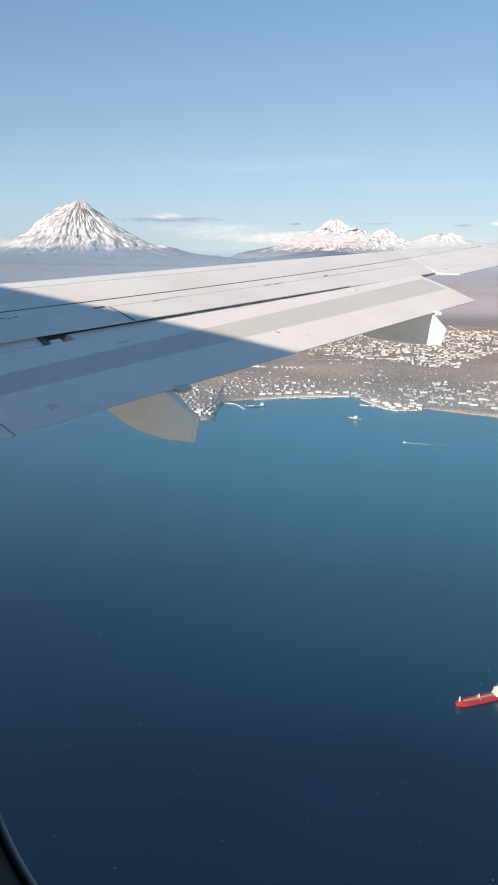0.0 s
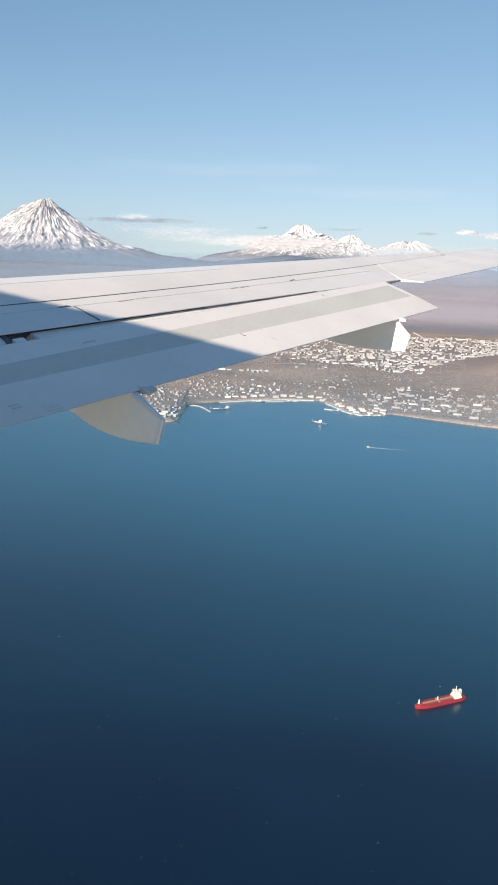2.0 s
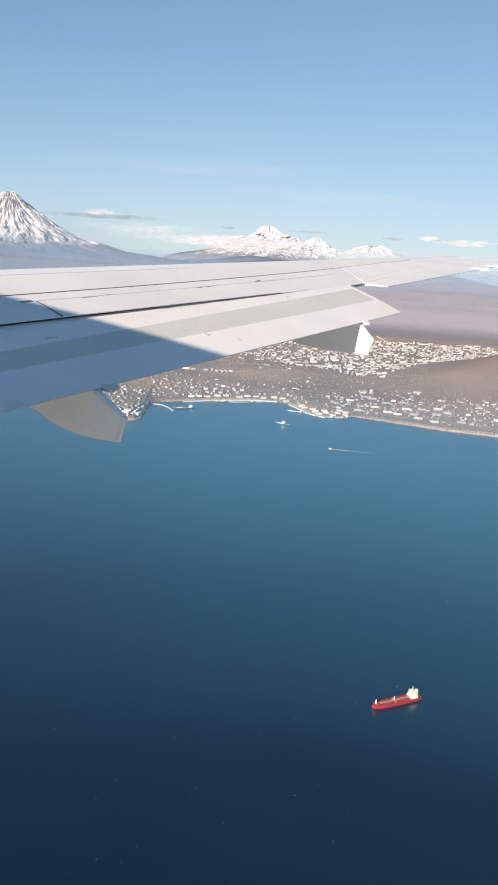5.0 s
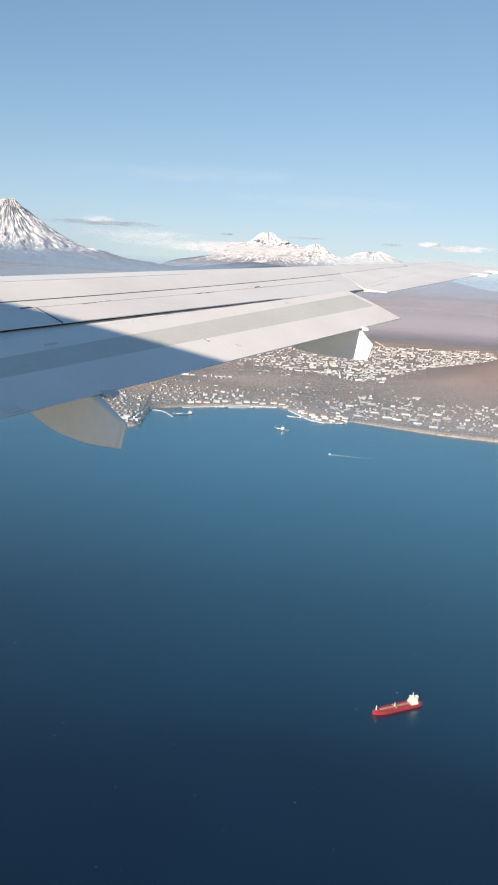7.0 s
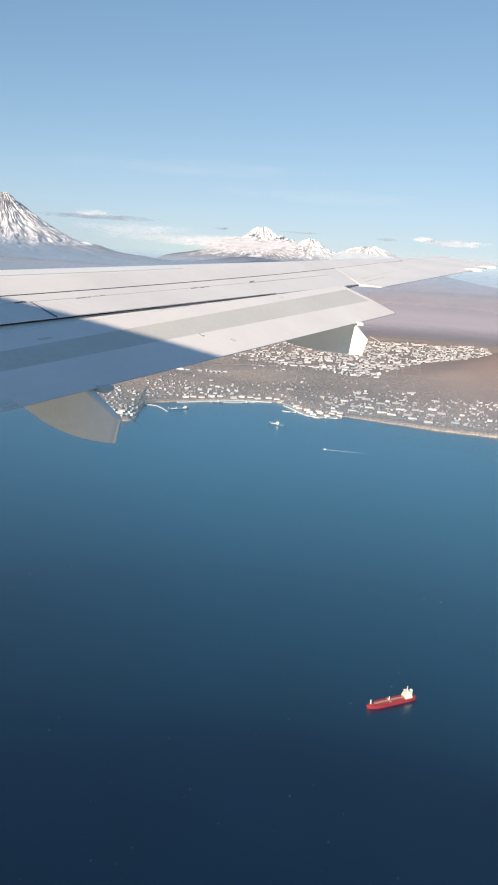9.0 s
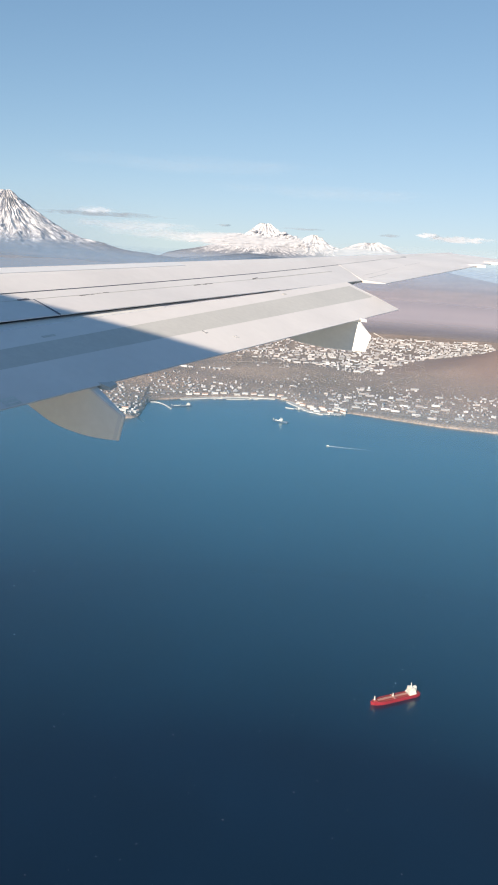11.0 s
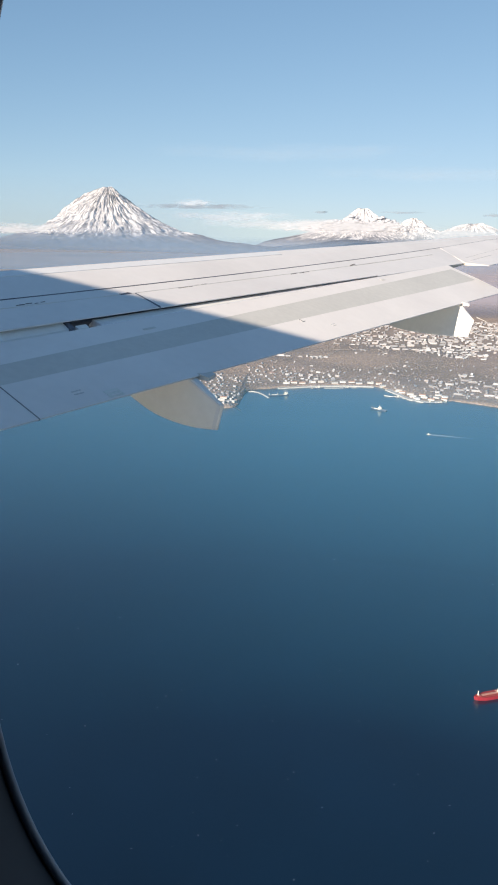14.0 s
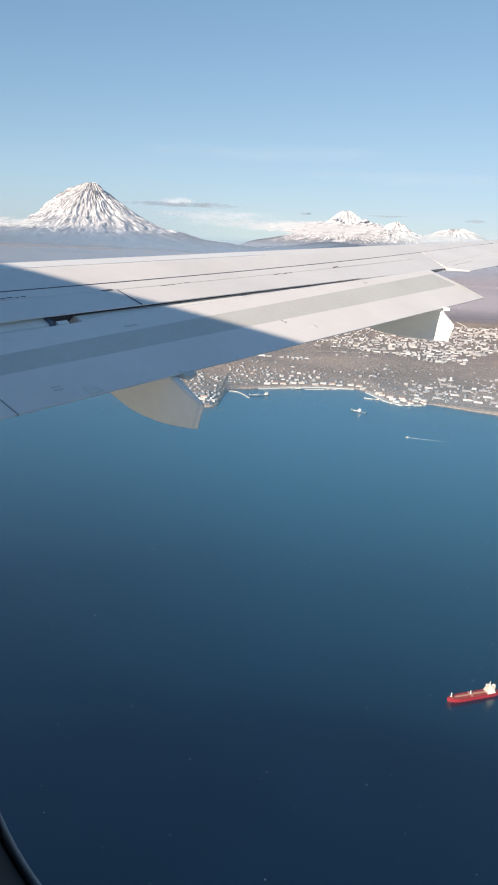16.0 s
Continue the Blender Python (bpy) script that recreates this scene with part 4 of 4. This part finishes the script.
def within(poly, x, y):
    hit = False
    for (ax, ay), (bx, by) in zip(poly, poly[1:] + poly[:1]):
        if (ay > y) != (by > y) and x < ax + (bx - ax) * (y - ay) / (by - ay):
            hit = not hit
    return hit


def built_up(x, y):
    best, kind = 0.0, "house"
    for poly, fill, what in QUARTERS:
        if fill > best and within(poly, x, y):
            best, kind = fill, what
    return best, kind


walls_p, roofs_p, taken = [], [], {}


def plot_free(x, y, r):
    """Keeps buildings of the mass from standing in one another."""
    cx, cy = int(x // 6), int(y // 6)
    for i in (cx - 1, cx, cx + 1):
        for j in (cy - 1, cy, cy + 1):
            for px, py, pr in taken.get((i, j), ()):
                if math.hypot((px - x), (py - y) * 1.7) < pr + r:
                    return False
    taken.setdefault((cx, cy), []).append((x, y, r))
    return True


def building(x, y, sx, sy, h, turn, flat):
    z = land_z(x, y) - 0.5
    walls_p.append(box_data(x, y, z, sx, sy, h + 0.5, turn))
    if flat:
        roofs_p.append(box_data(x, y, z + h + 0.5, sx + 0.1, sy + 0.1, 0.14, turn))
    else:
        roofs_p.append(gable(x, y, z + h + 0.5, sx + 0.25, sy + 0.25, 0.5, turn))


# slab blocks in rows along the streets, some turned across to close a court
lane = 408.0
while lane < 850:
    x = -150.0 + rng.uniform(0, 6)
    while x < 370:
        length = rng.choice([2.2, 3.2, 4.0, 5.0, 6.0, 3.4, 1.6])
        mid = x + length / 2
        y = lane - 0.13 * mid + 2.2 * fbm(mid, lane, 60, 2, 1.1)
        fill, kind = built_up(mid, y)
        fill *= min(1.0, 0.95 + 1.1 * fbm(mid, y, 30, 3, 4.4))
        if kind == "block" and rng.random() < fill * 0.92 and inland(mid, y, 5) and plot_free(mid, y, length * 0.42):
            turn = -0.13 + rng.uniform(-0.07, 0.07)
            h = rng.choice([1.0, 1.0, 1.1, 0.8, 0.6, 1.5])
            if rng.random() < 0.24:
                building(mid, y + 1.0, 1.0, min(length, 3.6), h, turn, True)
            elif rng.random() < 0.12:
                building(mid, y, 1.3, 1.2, 1.9, turn, True)
            else:
                building(mid, y, length, rng.uniform(0.9, 1.2), h, turn, True)
            if rng.random() < 0.4:
                building(mid + rng.uniform(-1, 1), y + 2.9, rng.uniform(1.0, 2.6), rng.uniform(0.9, 1.5), rng.uniform(0.3, 0.6), turn, True)
        x += length + rng.uniform(0.7, 2.6)
    lane += rng.uniform(4.6, 6.4)
for i in range(9000):
    x, y = rng.uniform(-140, 255), rng.uniform(405, 610)
    fill, kind = built_up(x, y)
    if kind == "block" and fill:
        fill = 0.3
    fill *= 0.4 + 1.2 * max(0.0, fbm(x, y, 18, 3, 4.4) + 0.2)
    if rng.random() > fill * 0.8 or not inland(x, y, 4) or not plot_free(x, y, 1.3):
        continue
    sx, sy, h = rng.choice([(0.9, 0.7, 0.45), (0.85, 0.7, 0.4), (1.1, 0.8, 0.5), (1.8, 0.8, 0.6), (0.75, 0.6, 0.4), (2.4, 0.85, 0.6)])
    building(x, y, sx, sy, h, rng.choice([-0.3, 0.3, 1.2, 0.0]) + rng.uniform(-0.2, 0.2), sx > 2)
town = tagged(empty("town", (0, 0, 0)), "dense pale apartment blocks and houses spread over the valley", "town", kind="stuff")
v, f = join(walls_p)
mesh_object("walls", v, f, M_WALLS_ISL, town)
v, f = join(roofs_p)
mesh_object("roofs", v, f, M_ROOFS_ISL, town)


M_SHED_WALLS = object_material("harbour_shed_walls", [(0.58, 0.56, 0.53), (0.48, 0.46, 0.43), (0.66, 0.65, 0.63)])
M_SHED_ROOFS = object_material("harbour_shed_roofs", [(0.46, 0.46, 0.46), (0.60, 0.59, 0.57), (0.33, 0.34, 0.36), (0.52, 0.47, 0.42), (0.40, 0.26, 0.20)])


def block_thing(name, sx, sy, h, flat, label, category):
    root = tagged(empty(name), label, category, group="buildings by the shore")
    bv, bf = box_data(0, 0, -0.6, sx, sy, h + 0.6)
    mesh_object("wall", bv, bf, M_SHED_WALLS if name == "warehouse" else M_WALLS_OBJ, root)
    if flat:
        pcs = [box_data(0, 0, h + 0.002, sx + 0.12, sy + 0.12, 0.14), box_data(sx * 0.3, 0, h + 0.14, 0.5, 0.5, 0.25), box_data(-sx * 0.25, 0, h + 0.14, 0.5, 0.5, 0.25)]
    else:
        pcs = [gable(0, 0, h + 0.002, sx + 0.3, sy + 0.3, 0.55, 0)]
    rv2, rf2 = join(pcs)
    mesh_object("roof", rv2, rf2, M_SHED_ROOFS if name == "warehouse" else M_ROOFS_OBJ, root)
    return root


slab_block = block_thing("apartment_block", 5.4, 1.1, 1.05, True, "long pale five-storey apartment block above the shore", "apartment block")
short_block = block_thing("apartment_block", 2.9, 1.1, 1.05, True, "short pale apartment block on the hillside", "apartment block")
house_a = block_thing("house", 1.15, 0.9, 0.5, False, "small white gabled house near the shore", "house")
warehouse = block_thing("warehouse", 4.0, 1.5, 0.7, False, "long white harbour warehouse on the quay", "warehouse")
long_shed = block_thing("warehouse", 15.5, 0.9, 0.5, False, "very long narrow pale shed on the headland", "warehouse")
placed = []


def clear(x, y, r):
    for px, py, pr in placed:
        if (px - x) ** 2 + (py - y) ** 2 < (pr + r) ** 2:
            return False
    placed.append((x, y, r))
    return True


def scatter(proto, count, x0, x1, d0, d1, r, turns, first=[]):
    n, tries = 0, 0
    while n < count and tries < 6000:
        tries += 1
        x, d = rng.uniform(x0, x1), rng.uniform(d0, d1)
        y = coast(x) + d
        if not clear(x, y, r):
            continue
        m = pose(x, y, land_z(x, y), 0, 0, math.degrees(rng.choice(turns) + rng.uniform(-0.08, 0.08)))
        if proto.name not in first:
            first.append(proto.name)
            proto.matrix_basis = m
        else:
            copy_thing(proto, m)
        n += 1


long_shed.matrix_basis = pose(-53.5, 436.8, land_z(-53.5, 436.8) + 0.1, 0, 0, -22)
copy_thing(long_shed, pose(-49, 441.2, land_z(-49, 441.2) + 0.1, 0, 0, -20)).scale = (0.65, 1, 1)
placed += [(-58, 438.5, 3), (-53, 437, 3), (-48, 434.5, 3), (-50, 442, 3), (-46, 440, 3)]
scatter(warehouse, 20, 82, 110, 1.4, 12, 2.6, [-0.6, -0.5, -0.1])
scatter(warehouse, 12, 8, 76, 1.6, 7, 2.8, [0.2, 0.1, 0.0])
scatter(warehouse, 5, -44, -22, 2.0, 14, 2.8, [-0.15, -0.1])
scatter(slab_block, 20, 106, 176, 10, 62, 3.6, [-0.45, -0.35, -0.4])
scatter(short_block, 8, 10, 48, 10, 34, 2.6, [0.1, -0.2])
scatter(short_block, 14, 105, 205, 8, 70, 2.6, [-0.45, -0.2, 0.9])
scatter(house_a, 40, -62, -22, 30, 70, 1.5, [0.2, -0.3, 1.2, 0.7])
scatter(house_a, 26, -40, -21, 3, 30, 1.5, [0.2, -0.3, 1.2, 0.7])
scatter(house_a, 40, -14, 70, 7, 45, 1.5, [0.2, -0.3, 1.2, 0.7])
scatter(house_a, 46, 80, 230, 7, 55, 1.5, [-0.4, 1.1, 0.3])

# ---- roads ----
M_ROAD = mat("pale_dusty_road", (0.40, 0.37, 0.34), 0.9, var=0.15, scale=0.3, fine=2, fine_var=0.15)


def road(pts, width):
    verts, faces, line = [], [], []
    for (x0, y0), (x1, y1) in zip(pts, pts[1:]):
        n = max(2, int(math.hypot(x1 - x0, y1 - y0) / 2.5))
        line += [(x0 + (x1 - x0) * i / n, y0 + (y1 - y0) * i / n) for i in range(n)]
    line.append(pts[-1])
    for i, (x, y) in enumerate(line):
        a, b2 = line[max(0, i - 1)], line[min(len(line) - 1, i + 1)]
        d = Vector((b2[0] - a[0], b2[1] - a[1])).normalized()
        for k in (-0.5, 0.5):
            px, py = x - d.y * width * k, y + d.x * width * k
            verts.append((px, py, land_z(px, py) + 0.25))
    for i in range(len(line) - 1):
        faces.append((2 * i, 2 * i + 2, 2 * i + 3, 2 * i + 1))
    return tagged(mesh_object("road", verts, faces, M_ROAD), "pale dusty road winding through the town", "road", kind="structure")


road([(54, 503), (64, 517), (74, 533), (84, 550), (97, 561)], 0.7)
road([(-40, 462), (-10, 486), (22, 498), (60, 500), (84, 484), (100, 462), (150, 436), (230, 398)], 0.7)
road([(39, 567), (50, 585), (61, 607), (80, 630)], 0.6)
road([(120, 600), (160, 606), (230, 655), (300, 725)], 0.9)
road([(70, 720), (180, 730), (320, 745)], 0.9)

# ---- bare trees, too many to count ----
M_TREES = island_material("bare_twigs", [(0.27, 0.215, 0.18), (0.31, 0.25, 0.21), (0.23, 0.19, 0.165), (0.33, 0.26, 0.215), (0.28, 0.235, 0.205)], 0.95)
tv, tf = [], []
for i in range(16000):
    x, d = rng.uniform(-150, 300), rng.uniform(2.0, 200)
    y = coast(x) + d
    cover = 0.45 + 1.3 * fbm(x, y, 30, 3, 8.8) - 0.35 * built_up(x, y)[0]
    if math.hypot(x - 300, y - 540) < 105 or rng.random() > cover or any(abs(x - px) < 2.2 and abs(y - py) < 2.2 for px, py, pr in placed):
        continue
    w, h, z = rng.uniform(0.3, 0.8), rng.uniform(0.35, 0.75), land_z(x, y)
    o, a0 = len(tv), rng.uniform(0, 6.3)
    ring = [(x + w * rng.uniform(0.7, 1.2) * math.cos(a0 + k * 1.5708), y + w * rng.uniform(0.7, 1.2) * math.sin(a0 + k * 1.5708), z + h * rng.uniform(0.35, 0.65)) for k in range(4)]
    tv += ring + [(x + rng.uniform(-0.2, 0.2), y, z + h), (x, y, z - 0.2)]
    for k in range(4):
        tf += [(o + k, o + (k + 1) % 4, o + 4), (o + (k + 1) % 4, o + k, o + 5)]
tagged(mesh_object("woodland", tv, tf, M_TREES), "bare brown woodland over the coastal hills", "woodland", kind="stuff")

# ---- harbour ----
M_CONC = mat("quay_concrete", (0.52, 0.51, 0.49), 0.85, var=0.15, scale=0.4, fine=4, fine_var=0.15)
M_FOAM = mat("sea_foam", (0.85, 0.87, 0.88), 0.9, var=0.08, scale=1.0, fine=5, fine_var=0.1)
M_RED = mat("red_hull_paint", (0.27, 0.022, 0.032), 0.45, var=0.12, scale=0.8, fine=6, fine_var=0.1)
M_REDDECK = mat("red_brown_deck", (0.30, 0.05, 0.04), 0.7, var=0.15, scale=1.0, fine=8, fine_var=0.15)
M_SHIPWHITE = mat("cream_ship_paint", (0.80, 0.77, 0.68), 0.5, var=0.06, scale=1, fine=8)
M_NAVY = mat("dark_hull_paint", (0.06, 0.08, 0.12), 0.5, var=0.2, scale=1, fine=8)
M_GREYDECK = mat("grey_ship_deck", (0.40, 0.42, 0.42), 0.7, var=0.12, scale=1, fine=8)
M_GLASS = mat("dark_bridge_glass", (0.03, 0.04, 0.05), 0.1, var=0.1)
M_PIPE = mat("pale_deck_pipe", (0.45, 0.24, 0.20), 0.5, var=0.1)


def strip(name, pts, width, height, base, material, label, category):
    verts, faces = [], []
    for i, (x, y) in enumerate(pts):
        a, b2 = pts[max(0, i - 1)], pts[min(len(pts) - 1, i + 1)]
        d = Vector((b2[0] - a[0], b2[1] - a[1])).normalized()
        nx, ny = -d.y * width / 2, d.x * width / 2
        verts += [(x + nx, y + ny, base), (x - nx, y - ny, base), (x - nx, y - ny, height), (x + nx, y + ny, height)]
    for i in range(len(pts) - 1):
        for j in range(4):
            k = (j + 1) % 4
            faces.append((i * 4 + j, i * 4 + k, i * 4 + 4 + k, i * 4 + 4 + j))
    faces += [(3, 2, 1, 0), tuple(len(verts) - 4 + i for i in range(4))]
    return tagged(mesh_object(name, verts, faces, material), label, category, kind="structure")


strip("quay", [(4, 477.2), (24, 484), (47, 488.8), (68, 487.2)], 2.6, 0.55, -2, M_CONC, "pale concrete quay along the inner harbour", "quay")
strip("quay", [(76, 478), (82, 462), (86, 450), (92, 444), (104, 443.6)], 3.6, 0.6, -2, M_CONC, "concrete quay of the fishing harbour", "quay")
strip("pier", [(-18.6, 466), (-13, 466), (-9.3, 464), (-7, 460), (-5.3, 456.4), (-2.2, 448)], 0.8, 0.4, -2, M_CONC, "thin curved breakwater", "pier")
strip("pier", [(71.5, 460.5), (79.5, 455.5), (87, 451)], 0.9, 0.45, -2, M_CONC, "straight pale pier reaching into the bay", "pier")
strip("pier", [(26, 479.6), (42, 481.5), (56, 483.5)], 0.6, 0.35, -2, M_CONC, "low floating landing stage off the quay", "pier")


def ship(name, length, beam, depth, hull_m, deck_m, house_m, label, category, aft=True, tanker=False, funnel_m=None):
    """A ship with its bow towards -x, floating at z = 0."""
    root = tagged(empty(name), label, category)
    rings, ns = [], 22
    for i in range(ns + 1):
        q = i / ns
        x = length * (q - 0.5)
        b = beam / 2 * min(1.0, (q / 0.22) ** 0.55 + 0.02) * (1.0 if q < 0.86 else 1 - 0.25 * ((q - 0.86) / 0.14) ** 2)
        top = depth * (1 + 0.28 * max(0, 1 - q / 0.16) + 0.06 * max(0, (q - 0.85) / 0.15))
        low = b * (0.55 if 0.12 < q < 0.9 else 0.25)
        rake = -length * 0.025 * max(0, 1 - q / 0.12)
        rings.append([(x, 0, -depth * 0.6), (x, low, -depth * 0.5), (x, b * 0.97, 0.0), (x + rake, b, top), (x + rake, b * 0.94, top),
                      (x + rake, b * 0.93, top - 0.08 * depth), (x + rake, -b * 0.93, top - 0.08 * depth), (x + rake, -b * 0.94, top),
                      (x + rake, -b, top), (x, -b * 0.97, 0.0), (x, -low, -depth * 0.5)])
    data = loft(rings)
    n = 11
    slots = []
    for i in range(ns):
        slots += [1 if j == 5 else 0 for j in range(n)]
    slots += [0, 0]
    mesh_object("hull", data[0], data[1], [hull_m, deck_m], root, slots=slots)
    hx = length * (0.34 if aft else 0.05)
    d0 = depth * 0.92
    lv_h = depth * 0.48
    dims = [(length * 0.15, beam * 0.88), (length * 0.125, beam * 0.80), (length * 0.10, beam * 0.74), (length * 0.07, beam * 0.70)]
    for k, (lx, ly) in enumerate(dims):
        bv, bf = box_data(hx, 0, d0 + k * lv_h, lx, ly, lv_h * 0.9, taper=0.98)
        mesh_object("deckhouse", bv, bf, house_m, root)
        wv, wf = box_data(hx - lx / 2 - 0.006 * length * 0.2, 0, d0 + (k + 0.45) * lv_h, 0.004 * length, ly * 0.84, lv_h * 0.25)
        mesh_object("window_row", wv, wf, M_GLASS, root)
    zb = d0 + 3 * lv_h
    bv, bf = box_data(hx - length * 0.02, 0, zb, length * 0.025, beam * 1.0, lv_h * 0.5)
    mesh_object("bridge_wing", bv, bf, house_m, root)
    bv, bf = box_data(hx + length * 0.075, 0, d0 + lv_h, length * 0.05, beam * 0.28, lv_h * 3.3, taper=0.8)
    mesh_object("funnel", bv, bf, funnel_m or house_m, root)
    mast = lambda x, z, h, r: loft([[(x - r, -r, z), (x + r, -r, z), (x + r, r, z), (x - r, r, z)],
                                    [(x - r * .5, -r * .5, z + h), (x + r * .5, -r * .5, z + h), (x + r * .5, r * .5, z + h), (x - r * .5, r * .5, z + h)]])
    mesh_object("mast", *mast(hx - length * 0.01, zb + lv_h * 0.9, depth * 1.5, 0.006 * length), house_m, root)
    fore = mesh_object("foremast", *mast(-length * 0.44, depth * 1.1, depth * 1.5, 0.010 * length), house_m, root)
    if tanker:
        for yy in (-0.10, 0.0, 0.10):
            pv, pf = box_data(-length * 0.06, yy * beam, d0 + 0.10, length * 0.62, beam * 0.03, 0.10)
            mesh_object("deck_pipe", pv, pf, M_PIPE, root)
        for k in range(9):
            x = -length * 0.36 + k * length * 0.072
            for yy in (-0.27, 0.27):
                hv2, hf2 = box_data(x, yy * beam, d0, length * 0.022, length * 0.022, 0.14, taper=0.8)
                mesh_object("tank_hatch", hv2, hf2, deck_m, root)
        mv, mf = box_data(-length * 0.05, 0, d0 + 0.1, length * 0.03, beam * 0.78, 0.16)
        mesh_object("manifold", mv, mf, M_PIPE, root)
        mesh_object("crane_post", *mast(-length * 0.05, d0 + 0.2, 0.9, 0.008 * length), house_m, root)
        fv, ff = box_data(-length * 0.43, 0, depth * 1.02, length * 0.07, beam * 0.45, 0.25, taper=0.8)
        mesh_object("forecastle", fv, ff, deck_m, root)
    else:
        cv, cf = box_data(-length * 0.18, 0, d0, length * 0.26, beam * 0.6, depth * 0.35)
        mesh_object("cargo_hatch", cv, cf, house_m, root)
        mesh_object("crane_post", *mast(-length * 0.04, d0, depth * 1.8, 0.008 * length), house_m, root)
    return root


tanker = ship("tanker_ship", 12.9, 2.15, 0.82, M_RED, M_REDDECK, M_SHIPWHITE, "red tanker with a cream deckhouse at anchor on the bay", "ship", tanker=True)
tanker.matrix_basis = pose(52.6, 145.2, 0, 0, 0, 18)
vessel = ship("ship", 10.5, 2.0, 0.75, M_NAVY, M_GREYDECK, M_SHIPWHITE, "small dark-hulled ship with white upperworks off the harbour", "ship", aft=False)
vessel.matrix_basis = pose(62.6, 420.5, 0, 0, 0, -38)
moored = ship("ship", 13.5, 1.9, 0.7, M_NAVY, M_GREYDECK, M_SHIPWHITE, "grey cargo ship lying by the breakwater", "ship")
moored.matrix_basis = pose(4.0, 455.6, 0, 0, 0, 14)
for x, y, a, k in ((30.5, 481.6, 8, 0.7), (50, 483.6, 4, 0.5), (79, 457.0, -32, 0.6), (96, 443.4, -8, 0.65), (86, 447.2, -40, 0.5), (103, 443.2, 5, 0.5)):
    s2 = copy_thing(vessel, pose(x, y - 1.6, 0, 0, 0, a))
    s2.scale = (k, k, k)
    s2["label"] = "white fishing vessel moored at the quay"

# motor boat with its wake
mboat = tagged(empty("motor_boat", (81.0, 368.2, 0)), "small white motor boat under way across the bay", "boat")
bv, bf = loft([[(-0.9, 0, 0.28), (-0.88, 0.02, 0.2), (-0.88, -0.02, 0.2)], [(-0.3, 0, -0.1), (-0.3, 0.3, 0.3), (-0.3, -0.3, 0.3)],
               [(0.8, 0, -0.1), (0.8, 0.34, 0.26), (0.8, -0.34, 0.26)]])
mesh_object("hull", bv, bf, M_SHIPWHITE, mboat)
bv, bf = box_data(0.15, 0, 0.26, 0.6, 0.42, 0.3, taper=0.75)
mesh_object("cabin", bv, bf, M_SHIPWHITE, mboat)
mboat.rotation_euler = (0, 0, radians(-18))
wv, wf = [], []
for i in range(60):
    q = i / 59
    x, y = 81.5 + 27 * q, 368.0 - 8.4 * q
    w = 1.25 * (1 - q) ** 1.2 * (0.75 + 0.5 * abs(noise.noise(Vector((i * 0.7, 0, 0)))))
    wv += [(x, y - w / 2, 0.02), (x, y + w / 2, 0.02)]
for i in range(59):
    if i < 46:
        wf.append((2 * i, 2 * i + 2, 2 * i + 3, 2 * i + 1))
tagged(mesh_object("wake", wv, wf, M_FOAM), "thin white wake trailing behind the motor boat", "wake", kind="stuff")

# lattice radio mast and low sheds on the russet hill
M_MASTRED = mat("red_mast_paint", (0.52, 0.10, 0.07), 0.6, var=0.15)
mast_root = tagged(empty("radio_mast", (247.1, 522.1, land_z(247.1, 522.1) - 0.2)), "slender red and white lattice radio mast on the russet hill", "radio mast")
for k in range(4):
    w0, w1, z0 = 0.55 - 0.12 * k, 0.55 - 0.12 * (k + 1), 1.8 * k
    pieces = []
    for cx, cy in ((-1, -1), (1, -1), (1, 1), (-1, 1)):
        ring = lambda w, z, cx=cx, cy=cy: [(cx * w + a, cy * w + b2, z) for a, b2 in ((-.06, -.06), (.06, -.06), (.06, .06), (-.06, .06))]
        pieces.append(loft([ring(w0, z0), ring(w1, z0 + 1.8)]))
    for z in (0.0, 0.6, 1.2):
        w = w0 + (w1 - w0) * z / 1.8
        for cx, cy, sx, sy in ((0, -w, 2 * w, 0.08), (0, w, 2 * w, 0.08), (-w, 0, 0.08, 2 * w), (w, 0, 0.08, 2 * w)):
            pieces.append(box_data(cx, cy, z0 + z, sx, sy, 0.08))
    mesh_object("lattice_section", *join(pieces), M_MASTRED if k % 2 == 0 else M_SHIPWHITE, mast_root)
mesh_object("antenna", *loft([[(-.05, -.05, 7.2), (.05, -.05, 7.2), (.05, .05, 7.2), (-.05, .05, 7.2)],
                              [(-.03, -.03, 9.4), (.03, -.03, 9.4), (.03, .03, 9.4), (-.03, .03, 9.4)]]), M_SHIPWHITE, mast_root)
for dx, dy, turn in ((-2.5, -9, -20), (1.5, -12, 10), (-7, -14, -35)):
    copy_thing(warehouse, pose(247.1 + dx, 522.1 + dy, land_z(247.1 + dx, 522.1 + dy), 0, 0, turn)).scale = (0.55, 0.8, 0.9)

# flecks of foam and ice scattered on the open water
fv, ff = [], []
for i in range(150):
    a, r = rng.uniform(-0.42, 0.42), 85 + 240 * rng.random() ** 2
    x, y = r * math.sin(a), r * math.cos(a)
    s0 = rng.uniform(0.03, 0.11) * r / 150
    o = len(fv)
    for k in range(7):
        b3 = 2 * math.pi * k / 7
        q = s0 * rng.uniform(0.5, 1.3)
        fv.append((x + q * 1.6 * math.cos(b3), y + q * math.sin(b3), 0.02))
    ff.append(tuple(range(o, o + 7)))
tagged(mesh_object("whitecap", fv, ff, M_FOAM), "sparse white flecks of foam on the open sea", "foam", kind="stuff")
